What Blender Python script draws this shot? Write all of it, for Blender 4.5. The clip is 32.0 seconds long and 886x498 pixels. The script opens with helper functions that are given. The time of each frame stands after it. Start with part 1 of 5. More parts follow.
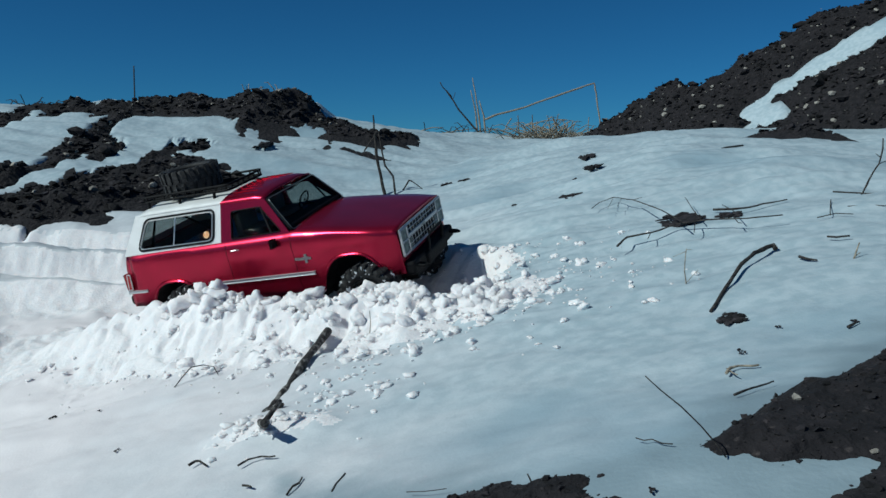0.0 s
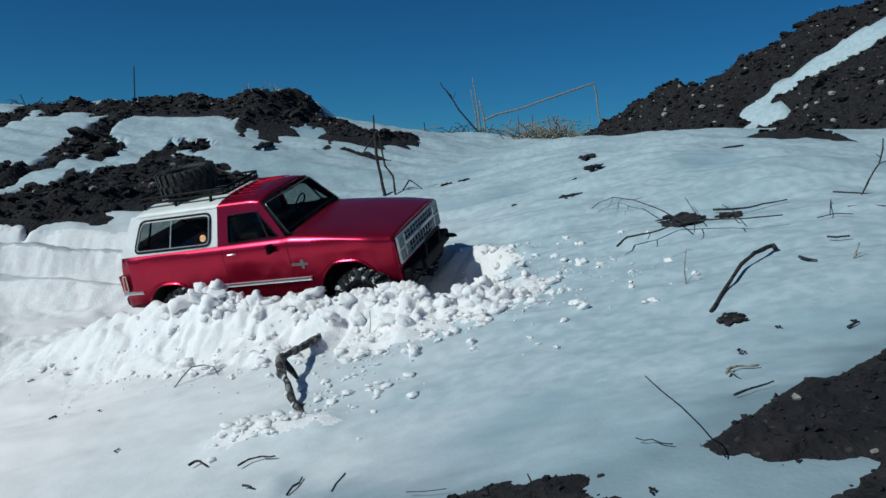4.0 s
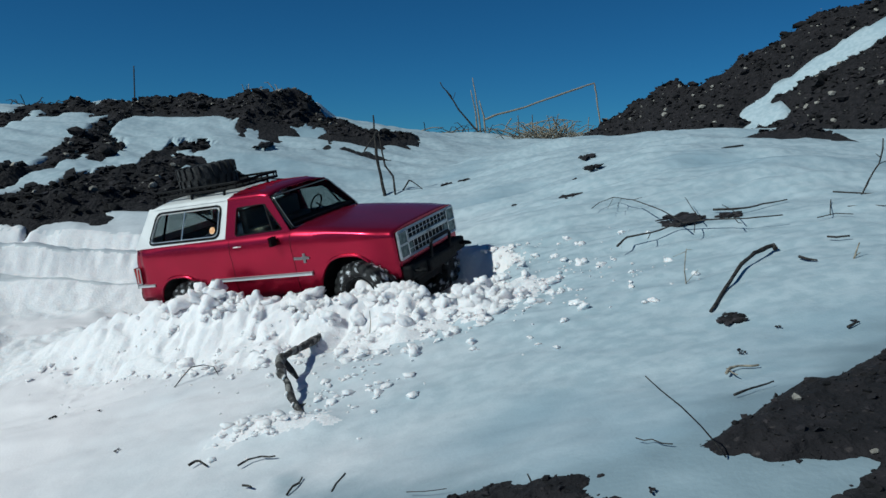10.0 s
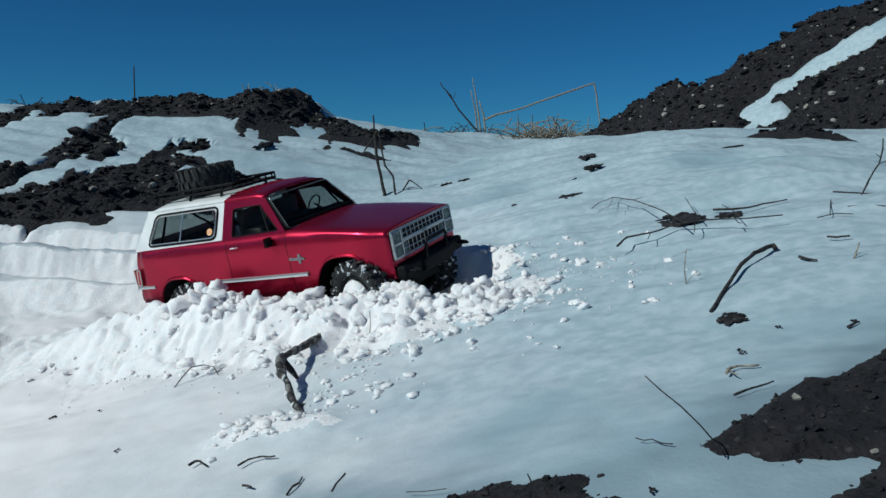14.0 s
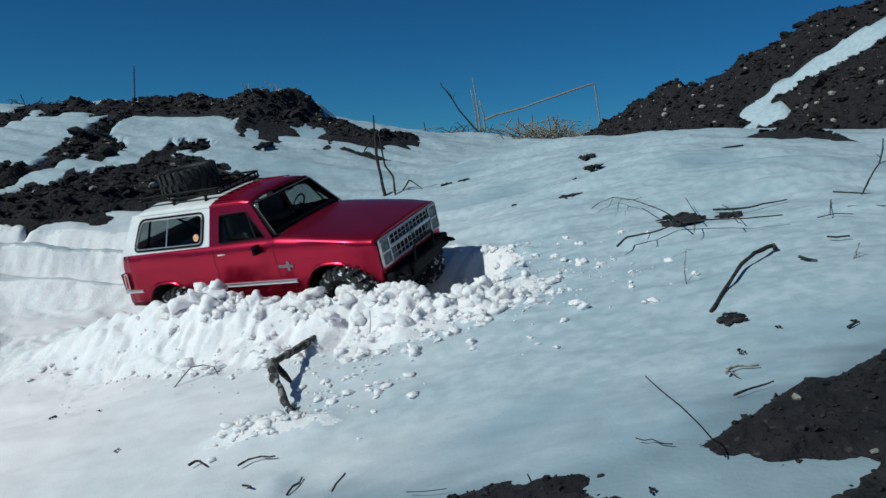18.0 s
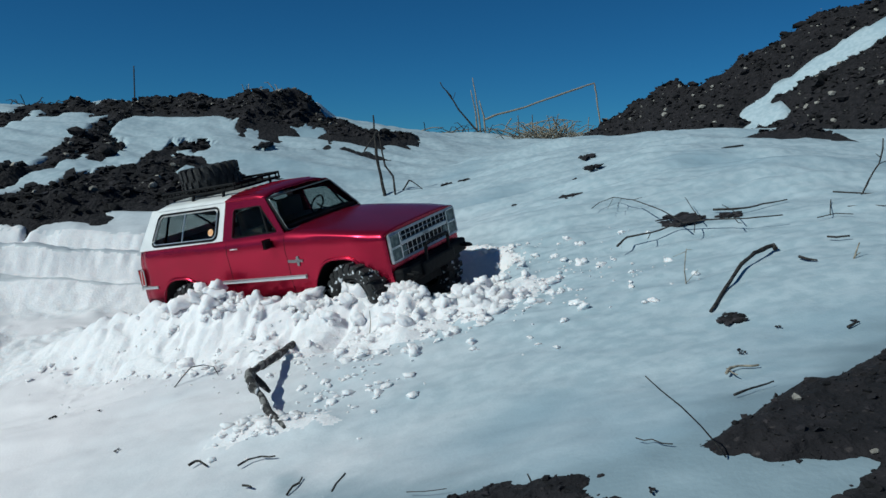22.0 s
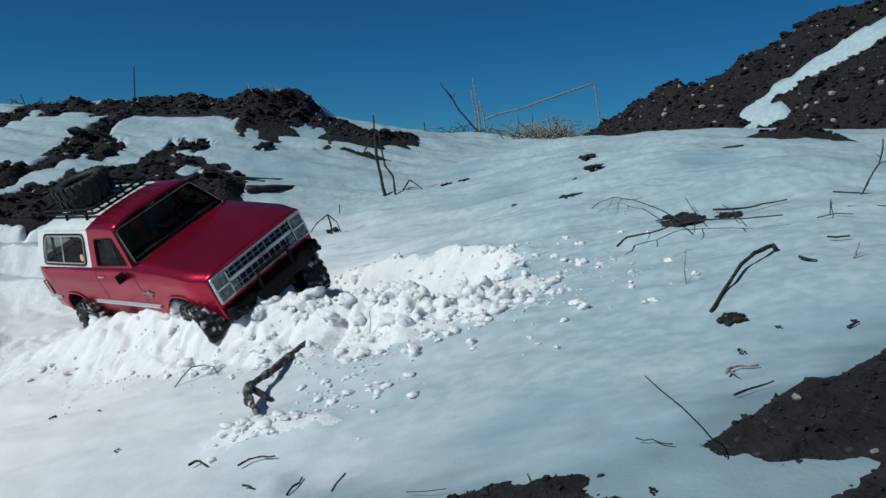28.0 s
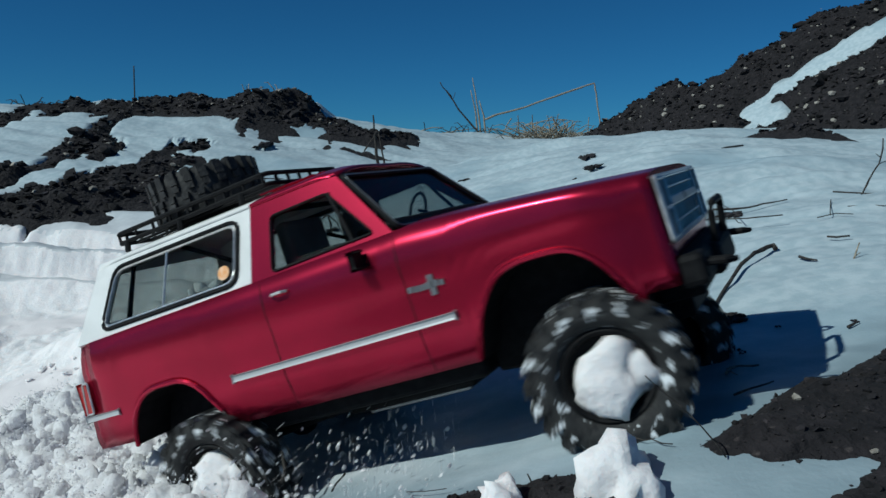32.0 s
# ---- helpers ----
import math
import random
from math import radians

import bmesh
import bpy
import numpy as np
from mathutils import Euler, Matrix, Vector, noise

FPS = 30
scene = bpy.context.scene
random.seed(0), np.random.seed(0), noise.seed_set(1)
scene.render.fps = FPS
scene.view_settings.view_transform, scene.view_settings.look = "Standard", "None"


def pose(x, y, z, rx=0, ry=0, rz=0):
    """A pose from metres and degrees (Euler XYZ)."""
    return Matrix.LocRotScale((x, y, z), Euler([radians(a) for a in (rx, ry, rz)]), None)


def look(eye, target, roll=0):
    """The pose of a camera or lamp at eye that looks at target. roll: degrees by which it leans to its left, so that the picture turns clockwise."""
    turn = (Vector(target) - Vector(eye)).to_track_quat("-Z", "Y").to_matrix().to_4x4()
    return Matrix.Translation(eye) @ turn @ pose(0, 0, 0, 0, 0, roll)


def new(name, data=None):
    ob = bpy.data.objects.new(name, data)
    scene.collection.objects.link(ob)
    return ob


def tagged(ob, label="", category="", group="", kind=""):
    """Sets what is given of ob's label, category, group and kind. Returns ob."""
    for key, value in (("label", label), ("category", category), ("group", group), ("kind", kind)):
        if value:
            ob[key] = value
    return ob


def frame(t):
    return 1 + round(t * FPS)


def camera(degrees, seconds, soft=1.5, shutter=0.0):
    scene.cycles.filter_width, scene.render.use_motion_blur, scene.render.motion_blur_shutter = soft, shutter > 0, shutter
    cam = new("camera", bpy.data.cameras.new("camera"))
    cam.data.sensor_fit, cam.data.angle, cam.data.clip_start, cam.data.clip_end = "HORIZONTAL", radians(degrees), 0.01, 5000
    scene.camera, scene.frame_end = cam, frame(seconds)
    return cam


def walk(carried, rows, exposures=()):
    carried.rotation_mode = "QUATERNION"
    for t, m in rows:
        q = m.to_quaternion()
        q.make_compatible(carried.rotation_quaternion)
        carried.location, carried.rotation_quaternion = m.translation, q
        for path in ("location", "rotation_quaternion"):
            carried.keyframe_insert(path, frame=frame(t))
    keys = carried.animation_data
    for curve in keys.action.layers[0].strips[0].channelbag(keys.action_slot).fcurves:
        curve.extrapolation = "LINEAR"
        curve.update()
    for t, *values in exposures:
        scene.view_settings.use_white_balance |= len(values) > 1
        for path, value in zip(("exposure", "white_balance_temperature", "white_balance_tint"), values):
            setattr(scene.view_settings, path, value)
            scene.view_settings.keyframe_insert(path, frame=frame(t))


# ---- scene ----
cam = camera(57.8, 32.0, soft=1.5, shutter=0.3)
EYE = Vector((0.0, 0.0, 0.42))
VIEW = look(EYE, EYE + Vector((0.0, math.cos(radians(6.0)), -math.sin(radians(6.0)))))
walk(cam, [(0.0, VIEW), (32.0, VIEW)], exposures=[(0.0, -0.16, 5900.0, -7.0), (32.0, -0.16, 5900.0, -7.0)])

# ---- light: a clear winter sky and a sun from the side ----
SUN_AZ, SUN_EL = radians(207.0), radians(40.0)
sun_way = Vector((math.cos(SUN_AZ) * math.cos(SUN_EL), math.sin(SUN_AZ) * math.cos(SUN_EL), math.sin(SUN_EL)))
sun = new("sun", bpy.data.lights.new("sun", "SUN"))
sun.data.energy, sun.data.angle, sun.data.color = 3.65, radians(0.6), (1.0, 0.95, 0.9)
sun.matrix_world = look(sun_way * 20, (0, 0, 0))
world = bpy.data.worlds.new("sky")
scene.world = world
world.use_nodes = True
sky = world.node_tree.nodes.new("ShaderNodeTexSky")
sky.sky_type, sky.sun_disc = "NISHITA", False
sky.sun_elevation, sky.sun_rotation = SUN_EL, radians(90.0) - SUN_AZ
sky.altitude, sky.air_density, sky.dust_density, sky.ozone_density = 2500, 0.9, 0.0, 4.0
back = world.node_tree.nodes["Background"]
back.inputs["Strength"].default_value = 0.045
# the deep blue of thin, dry winter air
deep = world.node_tree.nodes.new("ShaderNodeMix")
deep.data_type, deep.blend_type = "RGBA", "MULTIPLY"
deep.inputs["Factor"].default_value = 1.0
deep.inputs["B"].default_value = (0.33, 0.80, 1.14, 1)
world.node_tree.links.new(sky.outputs[0], deep.inputs["A"])
world.node_tree.links.new(deep.outputs["Result"], back.inputs[0])


# ---- materials ----
def material(name, color, rough=0.6, metal=0.0, second=None, scale=40.0, mix=(0.4, 0.6), bump=0.0, bump_scale=200.0,
             spread=0.0, coat=0.0, transmission=0.0, ior=1.45, third=None, third_scale=4.0, third_mix=(0.55, 0.7), distance=0.002):
    """Two colours mixed by fine noise, a third by broad noise, a bump, and a spread of value from object to object."""
    m = bpy.data.materials.new(name)
    m.use_nodes = True
    nodes, links = m.node_tree.nodes, m.node_tree.links
    p = nodes["Principled BSDF"]
    p.inputs["Roughness"].default_value, p.inputs["Metallic"].default_value = rough, metal
    p.inputs["Coat Weight"].default_value, p.inputs["Transmission Weight"].default_value = coat, transmission
    p.inputs["IOR"].default_value = ior
    place = nodes.new("ShaderNodeTexCoord").outputs["Object"]

    def grain(size, detail=6.0):
        n = nodes.new("ShaderNodeTexNoise")
        n.inputs["Scale"].default_value, n.inputs["Detail"].default_value = size, detail
        links.new(place, n.inputs["Vector"])
        return n.outputs["Fac"]

    def blend(a, b, size, span):
        ramp = nodes.new("ShaderNodeMapRange")
        ramp.inputs["From Min"].default_value, ramp.inputs["From Max"].default_value = span
        links.new(grain(size), ramp.inputs["Value"])
        x = nodes.new("ShaderNodeMix")
        x.data_type = "RGBA"
        links.new(ramp.outputs[0], x.inputs["Factor"])
        if isinstance(a, tuple):
            x.inputs["A"].default_value = (*a, 1)
        else:
            links.new(a, x.inputs["A"])
        x.inputs["B"].default_value = (*b, 1)
        return x.outputs["Result"]

    out = None
    if second:
        out = blend(color, second, scale, mix)
    if third:
        out = blend(out or color, third, third_scale, third_mix)
    if spread:
        info = nodes.new("ShaderNodeNewGeometry").outputs["Random Per Island"]
        ramp = nodes.new("ShaderNodeMapRange")
        ramp.inputs["To Min"].default_value, ramp.inputs["To Max"].default_value = 1 - spread, 1 + spread
        links.new(info, ramp.inputs["Value"])
        hsv = nodes.new("ShaderNodeHueSaturation")
        links.new(ramp.outputs[0], hsv.inputs["Value"])
        if out:
            links.new(out, hsv.inputs["Color"])
        else:
            hsv.inputs["Color"].default_value = (*color, 1)
        out = hsv.outputs[0]
    if out:
        links.new(out, p.inputs["Base Color"])
    else:
        p.inputs["Base Color"].default_value = (*color, 1)
    if bump:
        b = nodes.new("ShaderNodeBump")
        b.inputs["Strength"].default_value, b.inputs["Distance"].default_value = bump, distance
        links.new(grain(bump_scale), b.inputs["Height"])
        links.new(b.outputs[0], p.inputs["Normal"])
    return m


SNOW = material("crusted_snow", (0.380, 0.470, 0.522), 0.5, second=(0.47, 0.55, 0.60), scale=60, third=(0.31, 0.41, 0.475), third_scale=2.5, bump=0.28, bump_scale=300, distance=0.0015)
# the crust turns paler towards -x and nearer than y 2.3, edged by noise
nodes, links = SNOW.node_tree.nodes, SNOW.node_tree.links
crust = nodes["Principled BSDF"].inputs["Base Color"].links[0].from_socket
where = nodes.new("ShaderNodeSeparateXYZ")
links.new(nodes["Texture Coordinate"].outputs["Object"], where.inputs[0])
wisp = nodes.new("ShaderNodeTexNoise")
wisp.inputs["Scale"].default_value, wisp.inputs["Detail"].default_value = 5.0, 7.0
links.new(nodes["Texture Coordinate"].outputs["Object"], wisp.inputs["Vector"])
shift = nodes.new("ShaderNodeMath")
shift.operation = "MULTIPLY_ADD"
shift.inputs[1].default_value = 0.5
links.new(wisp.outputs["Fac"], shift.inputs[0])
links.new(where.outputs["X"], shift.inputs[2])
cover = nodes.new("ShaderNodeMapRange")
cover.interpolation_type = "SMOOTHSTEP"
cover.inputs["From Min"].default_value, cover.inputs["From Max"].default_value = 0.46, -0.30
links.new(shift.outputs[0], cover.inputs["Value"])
paled = nodes.new("ShaderNodeMix")
paled.data_type = "RGBA"
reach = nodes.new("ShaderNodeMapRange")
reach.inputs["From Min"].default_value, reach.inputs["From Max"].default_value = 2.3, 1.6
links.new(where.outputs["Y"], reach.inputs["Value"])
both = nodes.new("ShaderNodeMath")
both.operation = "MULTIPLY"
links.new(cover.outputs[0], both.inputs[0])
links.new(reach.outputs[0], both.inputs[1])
links.new(both.outputs[0], paled.inputs["Factor"])
links.new(crust, paled.inputs["A"])
paled.inputs["B"].default_value = (0.84, 0.79, 0.80, 1)
soaked = nodes.new("ShaderNodeMix")
soaked.data_type = "RGBA"
wet_part = nodes.new("ShaderNodeAttribute")
wet_part.attribute_name = "wet"
links.new(wet_part.outputs["Fac"], soaked.inputs["Factor"])
links.new(paled.outputs["Result"], soaked.inputs["A"])
soaked.inputs["B"].default_value = (0.25, 0.32, 0.365, 1)
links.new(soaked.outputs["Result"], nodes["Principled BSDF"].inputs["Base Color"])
FRESH = material("broken_snow", (0.83, 0.80, 0.81), 0.75, second=(0.78, 0.76, 0.78), scale=90, bump=0.45, bump_scale=260, distance=0.003)
soft_snow = FRESH.node_tree.nodes["Principled BSDF"]
soft_snow.inputs["Subsurface Weight"].default_value = 0.55
soft_snow.inputs["Subsurface Radius"].default_value = (0.8, 0.95, 1.0)
soft_snow.inputs["Subsurface Scale"].default_value = 0.007
# a dense burst of powder: light wanders deep into it
PUFF = material("thrown_powder", (0.97, 0.96, 0.97), 1.0, second=(0.95, 0.94, 0.96), scale=70, bump=0.5, bump_scale=420, distance=0.002)
deep_snow = PUFF.node_tree.nodes["Principled BSDF"]
deep_snow.inputs["Specular IOR Level"].default_value = 0.0
nodes, links = PUFF.node_tree.nodes, PUFF.node_tree.links
within, soft_mix = nodes.new("ShaderNodeBsdfTranslucent"), nodes.new("ShaderNodeMixShader")
within.inputs["Color"].default_value, soft_mix.inputs[0].default_value = (0.98, 0.97, 0.98, 1), 0.42
links.new(deep_snow.outputs[0], soft_mix.inputs[1])
links.new(within.outputs[0], soft_mix.inputs[2])
links.new(soft_mix.outputs[0], nodes["Material Output"].inputs[0])
# powder in the air: thin flakes that the light shines through
FLURRY = bpy.data.materials.new("airborne_powder")
FLURRY.use_nodes = True
nodes, links = FLURRY.node_tree.nodes, FLURRY.node_tree.links
grain_white, through_light, lit = (nodes.new(k) for k in ("ShaderNodeBsdfDiffuse", "ShaderNodeBsdfTranslucent", "ShaderNodeMixShader"))
grain_white.inputs["Color"].default_value = through_light.inputs["Color"].default_value = (0.97, 0.96, 0.97, 1)
lit.inputs[0].default_value = 0.45
for a, b in ((grain_white.outputs[0], lit.inputs[1]), (through_light.outputs[0], lit.inputs[2]), (lit.outputs[0], nodes["Material Output"].inputs[0])):
    links.new(a, b)
SOIL = material("dark_soil", (0.007, 0.006, 0.008), 0.95, second=(0.019, 0.016, 0.019), scale=45, mix=(0.4, 0.7), third=(0.060, 0.050, 0.050), third_scale=130, third_mix=(0.62, 0.74), bump=1.0, bump_scale=90, distance=0.012)
CLOD = material("soil_clods", (0.009, 0.008, 0.010), 0.95, second=(0.030, 0.025, 0.028), scale=60, mix=(0.45, 0.7), spread=0.7, bump=0.8, bump_scale=220)
STONE = material("pale_stone", (0.20, 0.18, 0.16), 0.85, second=(0.30, 0.28, 0.25), scale=120, spread=0.4, bump=0.5, bump_scale=300)
BARK = material("dead_bark", (0.014, 0.012, 0.013), 0.9, second=(0.055, 0.048, 0.043), scale=180, bump=0.9, bump_scale=400)
OLDBARK = material("flaking_bark", (0.035, 0.032, 0.032), 0.9, second=(0.22, 0.21, 0.20), scale=110, mix=(0.5, 0.62), bump=1.0, bump_scale=260, distance=0.004)
STRAW = material("dead_straw", (0.16, 0.135, 0.105), 0.8, second=(0.36, 0.31, 0.24), scale=200, bump=0.4, bump_scale=300)
RED = material("red_paint", (0.40, 0.010, 0.046), 0.27, metal=0.76, coat=0.1, second=(0.35, 0.009, 0.040), scale=25, third=(0.34, 0.10, 0.13), third_scale=60, third_mix=(0.74, 0.82))
WHITE = material("white_paint", (0.80, 0.80, 0.79), 0.35, coat=0.4, second=(0.72, 0.72, 0.71), scale=40)
BLACK = material("black_plastic", (0.004, 0.004, 0.005), 0.7, second=(0.009, 0.009, 0.010), scale=150, third=(0.04, 0.04, 0.045), third_scale=90, third_mix=(0.74, 0.84))
BLACK.node_tree.nodes["Principled BSDF"].inputs["Specular IOR Level"].default_value = 0.22
RUBBER = material("tyre_rubber", (0.014, 0.014, 0.015), 0.75, second=(0.03, 0.03, 0.03), scale=120, third=(0.75, 0.77, 0.8), third_scale=120, third_mix=(0.585, 0.635), bump=0.5, bump_scale=300)
CLEANRUBBER = material("dry_tyre_rubber", (0.012, 0.012, 0.013), 0.7, second=(0.028, 0.028, 0.029), scale=120, third=(0.10, 0.10, 0.105), third_scale=60, third_mix=(0.62, 0.75), bump=0.5, bump_scale=300)
CHROME = material("bright_chrome", (0.78, 0.77, 0.76), 0.32, metal=0.7, second=(0.62, 0.62, 0.62), scale=200)
STEEL = material("grey_steel", (0.30, 0.31, 0.32), 0.4, metal=0.9)
GLASS = material("tinted_glass", (0.47, 0.51, 0.50), 0.02, transmission=1.0, ior=1.10)
LENS = material("lamp_glass", (0.06, 0.09, 0.09), 0.4, second=(0.20, 0.24, 0.23), scale=160, mix=(0.42, 0.66))
AMBER = material("amber_sticker", (0.75, 0.33, 0.10), 0.5, second=(0.8, 0.5, 0.3), scale=300)
REDLENS = material("red_lens", (0.35, 0.01, 0.01), 0.2, coat=0.5)
TRIM = material("pale_moulding", (0.55, 0.56, 0.57), 0.35, metal=0.3)
SEATING = material("tan_seat", (0.30, 0.27, 0.23), 0.8, second=(0.25, 0.22, 0.19), scale=80)


# ---- mesh helpers ----
def part(name, bm, mat, parent=None, label=""):
    """A bmesh as one mesh object, of one material or several, under its thing."""
    me = bpy.data.meshes.new(name)
    bm.to_mesh(me)
    bm.free()
    for m in (mat if isinstance(mat, (list, tuple)) else [mat]):
        me.materials.append(m)
    ob = new(name, me)
    if parent:
        ob.parent = parent
    return tagged(ob, label)


def soft_shade(ob):
    ob.data.polygons.foreach_set("use_smooth", [True] * len(ob.data.polygons))
    return ob


def box(bm, a, b, bevel=0.0):
    r = bmesh.ops.create_cube(bm, size=1)["verts"]
    for v in r:
        v.co = Vector([(a[i] + b[i]) / 2 + v.co[i] * (b[i] - a[i]) for i in range(3)])
    if bevel:
        es = list({e for v in r for e in v.link_edges})
        bmesh.ops.bevel(bm, geom=es, offset=bevel, segments=2, affect="EDGES", profile=0.5)


def tube(bm, pts, radius, closed=False, sides=7, squash=1.0):
    """A tube along points; radius is a number or one for each point."""
    pts = [Vector(p) for p in pts]
    n = len(pts)
    radii = radius if isinstance(radius, (list, tuple)) else [radius] * n
    rings = []
    for i, p in enumerate(pts):
        a = pts[i - 1] if (i or closed) else p
        b = pts[(i + 1) % n] if (i < n - 1 or closed) else p
        d = (b - a).normalized()
        u = d.cross(Vector((0.13, 0.31, 0.94))).normalized()
        v = d.cross(u)
        rings.append([bm.verts.new(p + (u * math.cos(k) + v * math.sin(k) * squash) * radii[i]) for k in [2 * math.pi * j / sides for j in range(sides)]])
    for i in range(n if closed else n - 1):
        r, s = rings[i], rings[(i + 1) % n]
        for j in range(sides):
            bm.faces.new((r[j], r[(j + 1) % sides], s[(j + 1) % sides], s[j]))
    if not closed:
        bm.faces.new(rings[0][::-1])
        bm.faces.new(rings[-1])


def slab(bm, outer, thick, hole=None):
    """A flat plate from a loop of points, with a hole if given, made thick along its normal."""
    loops = [[bm.verts.new(p) for p in outer]] + ([[bm.verts.new(p) for p in hole]] if hole else [])
    edges = [bm.edges.new((lp[i], lp[(i + 1) % len(lp)])) for lp in loops for i in range(len(lp))]
    o = [Vector(p) for p in outer]
    normal = (o[1] - o[0]).cross(o[2] - o[0]).normalized()
    faces = [g for g in bmesh.ops.triangle_fill(bm, use_beauty=True, edges=edges, normal=normal)["geom"] if isinstance(g, bmesh.types.BMFace)]
    got = bmesh.ops.extrude_face_region(bm, geom=faces)["geom"]
    for g in got:
        if isinstance(g, bmesh.types.BMVert):
            g.co += normal * thick
    bmesh.ops.recalc_face_normals(bm, faces=bm.faces)


def rounded(pts, r, n=4):
    """A loop of points with its corners rounded."""
    out = []
    for i, p in enumerate(pts):
        p, a, b = Vector(p), Vector(pts[i - 1]), Vector(pts[(i + 1) % len(pts)])
        s, e = p + (a - p).normalized() * r, p + (b - p).normalized() * r
        for k in range(n + 1):
            t = k / n
            out.append(s * (1 - t) ** 2 + p * 2 * t * (1 - t) + e * t * t)
    return out


def sheet(name, xs, ys, z, mat, label, kind="structure", category=""):
    """A height field on a grid of its own spacing."""
    gx, gy = np.meshgrid(xs, ys)
    gz = z(gx, gy)
    co = np.stack([gx, gy, gz], -1).reshape(-1, 3)
    nx, ny = len(xs), len(ys)
    i = (np.arange(ny - 1)[:, None] * nx + np.arange(nx - 1)[None]).ravel()
    quads = np.stack([i, i + 1, i + nx + 1, i + nx], -1)
    me = bpy.data.meshes.new(name)
    me.vertices.add(len(co))
    me.vertices.foreach_set("co", co.ravel())
    me.loops.add(quads.size)
    me.loops.foreach_set("vertex_index", quads.ravel())
    me.polygons.add(len(quads))
    me.polygons.foreach_set("loop_start", np.arange(0, quads.size, 4))
    me.polygons.foreach_set("use_smooth", np.ones(len(quads), bool))
    me.update()
    me.validate()
    for m in (mat if isinstance(mat, (list, tuple)) else [mat]):
        me.materials.append(m)
    return tagged(new(name, me), label, category, kind=kind), gx, gy

def lattice(ix, iy, seed):
    h = np.sin(ix * 127.1 + iy * 311.7 + seed * 74.7) * 43758.5453
    return h - np.floor(h)


def vnoise(x, y, seed=0):
    ix, iy = np.floor(x), np.floor(y)
    fx, fy = x - ix, y - iy
    fx, fy = fx * fx * (3 - 2 * fx), fy * fy * (3 - 2 * fy)
    a, b = lattice(ix, iy, seed), lattice(ix + 1, iy, seed)
    c, d = lattice(ix, iy + 1, seed), lattice(ix + 1, iy + 1, seed)
    return (a + (b - a) * fx) * (1 - fy) + (c + (d - c) * fx) * fy - 0.5


def fbm(x, y, scale, octaves=4, seed=0, gain=0.5):
    total, amp, k = 0.0, 1.0, 1.0 / scale
    for o in range(octaves):
        total = total + amp * vnoise(x * k + 7.3 * o, y * k - 3.1 * o, seed + o)
        amp, k = amp * gain, k * 2.03
    return total


def softplus(v, k):
    return k * np.logaddexp(0.0, v / k)


def smooth(v, a, b):
    t = np.clip((v - a) / (b - a), 0, 1)
    return t * t * (3 - 2 * t)


def capsule(x, y, ax, ay, bx, by, r):
    """Distance to a segment less its half width: negative inside."""
    dx, dy = bx - ax, by - ay
    k = np.clip(((x - ax) * dx + (y - ay) * dy) / (dx * dx + dy * dy + 1e-9), 0, 1)
    return np.hypot(x - ax - k * dx, y - ay - k * dy) - r


def crest_of(x):
    return 4.25 - 0.80 * smooth(-x, 0.25, 0.75)


# the heap's crest and the far ridge: places along them, and heights
HEAP_AT = (-0.2, 0.0, 0.1, 0.17, 0.22, 0.30, 0.36, 0.45, 0.56, 0.70, 0.82, 0.95, 1.10, 1.40)
HEAP_BY = (0.000, 0.176, 0.130, 0.231, 0.212, 0.164, 0.176, 0.257, 0.358, 0.477, 0.487, 0.498, 0.526, 0.406)
RIDGE_AT = (-2.2, -1.9, -1.6, -1.4, -1.2, -1.05, -0.95, -0.85, -0.75, -0.66, -0.58, -0.50, -0.40, -0.25, -0.10, 0.15, 0.35, 0.60)
RIDGE_BY = (-0.005, 0.013, 0.014, 0.048, 0.053, 0.055, 0.072, 0.085, 0.119, 0.099, 0.086, 0.009, -0.000, 0.020, 0.034, 0.038, -0.005, 0.004)


def hill(x, y):
    """The heap of earth: a slope with its foot from far to near, and a crest that climbs."""
    s = (x - 0.70) * 0.81 + (y - 3.60) * 0.59
    q = (x - 0.70) * 0.59 - (y - 3.60) * 0.81
    crest = np.interp(q, HEAP_AT, HEAP_BY)
    up = 0.9 * softplus(s, 0.03) * smooth(q, -0.25, 0.15)
    fall = crest - 0.45 * (s - crest / 0.9)
    return np.maximum(np.minimum(up, fall), 0.0)


def base(x, y):
    x, y = np.clip(x, -5, 5), np.clip(y, -1.5, 40)
    crest = crest_of(x)
    ye = crest - softplus(crest - y, 0.12)
    xe = np.where(x > 0.3, 0.3 + 0.25 * np.tanh((x - 0.3) / 0.25), x)
    xe = xe * (1 - 0.75 * smooth(ye, 2.2, 4.0))
    plane = 0.136 + 0.266 * xe + 0.096 * ye
    yl = 3.45 - softplus(3.45 - ye, 0.06)
    left = 0.08 + 0.25 * (yl - 1.2) - 0.05 * (x + 0.8) - 0.16 * softplus(x + 0.45, 0.08)
    z = np.logaddexp(plane / 0.03, left / 0.03) * 0.03
    # the ridge's own profile
    z = z + np.interp(x, RIDGE_AT, RIDGE_BY) * np.exp(-(((y - crest) / 0.30) ** 2))
    fall = softplus(y - crest - 0.15, 0.1)
    z = z - 1.6 * np.tanh(fall * 0.2) + hill(x, y) * smooth(x, 0.3, 0.6)
    # the rise before the camera
    z = z + 0.06 * np.exp(-(((x - 0.12) / 0.28) ** 2 + ((y - 0.38) / 0.20) ** 2))
    return z

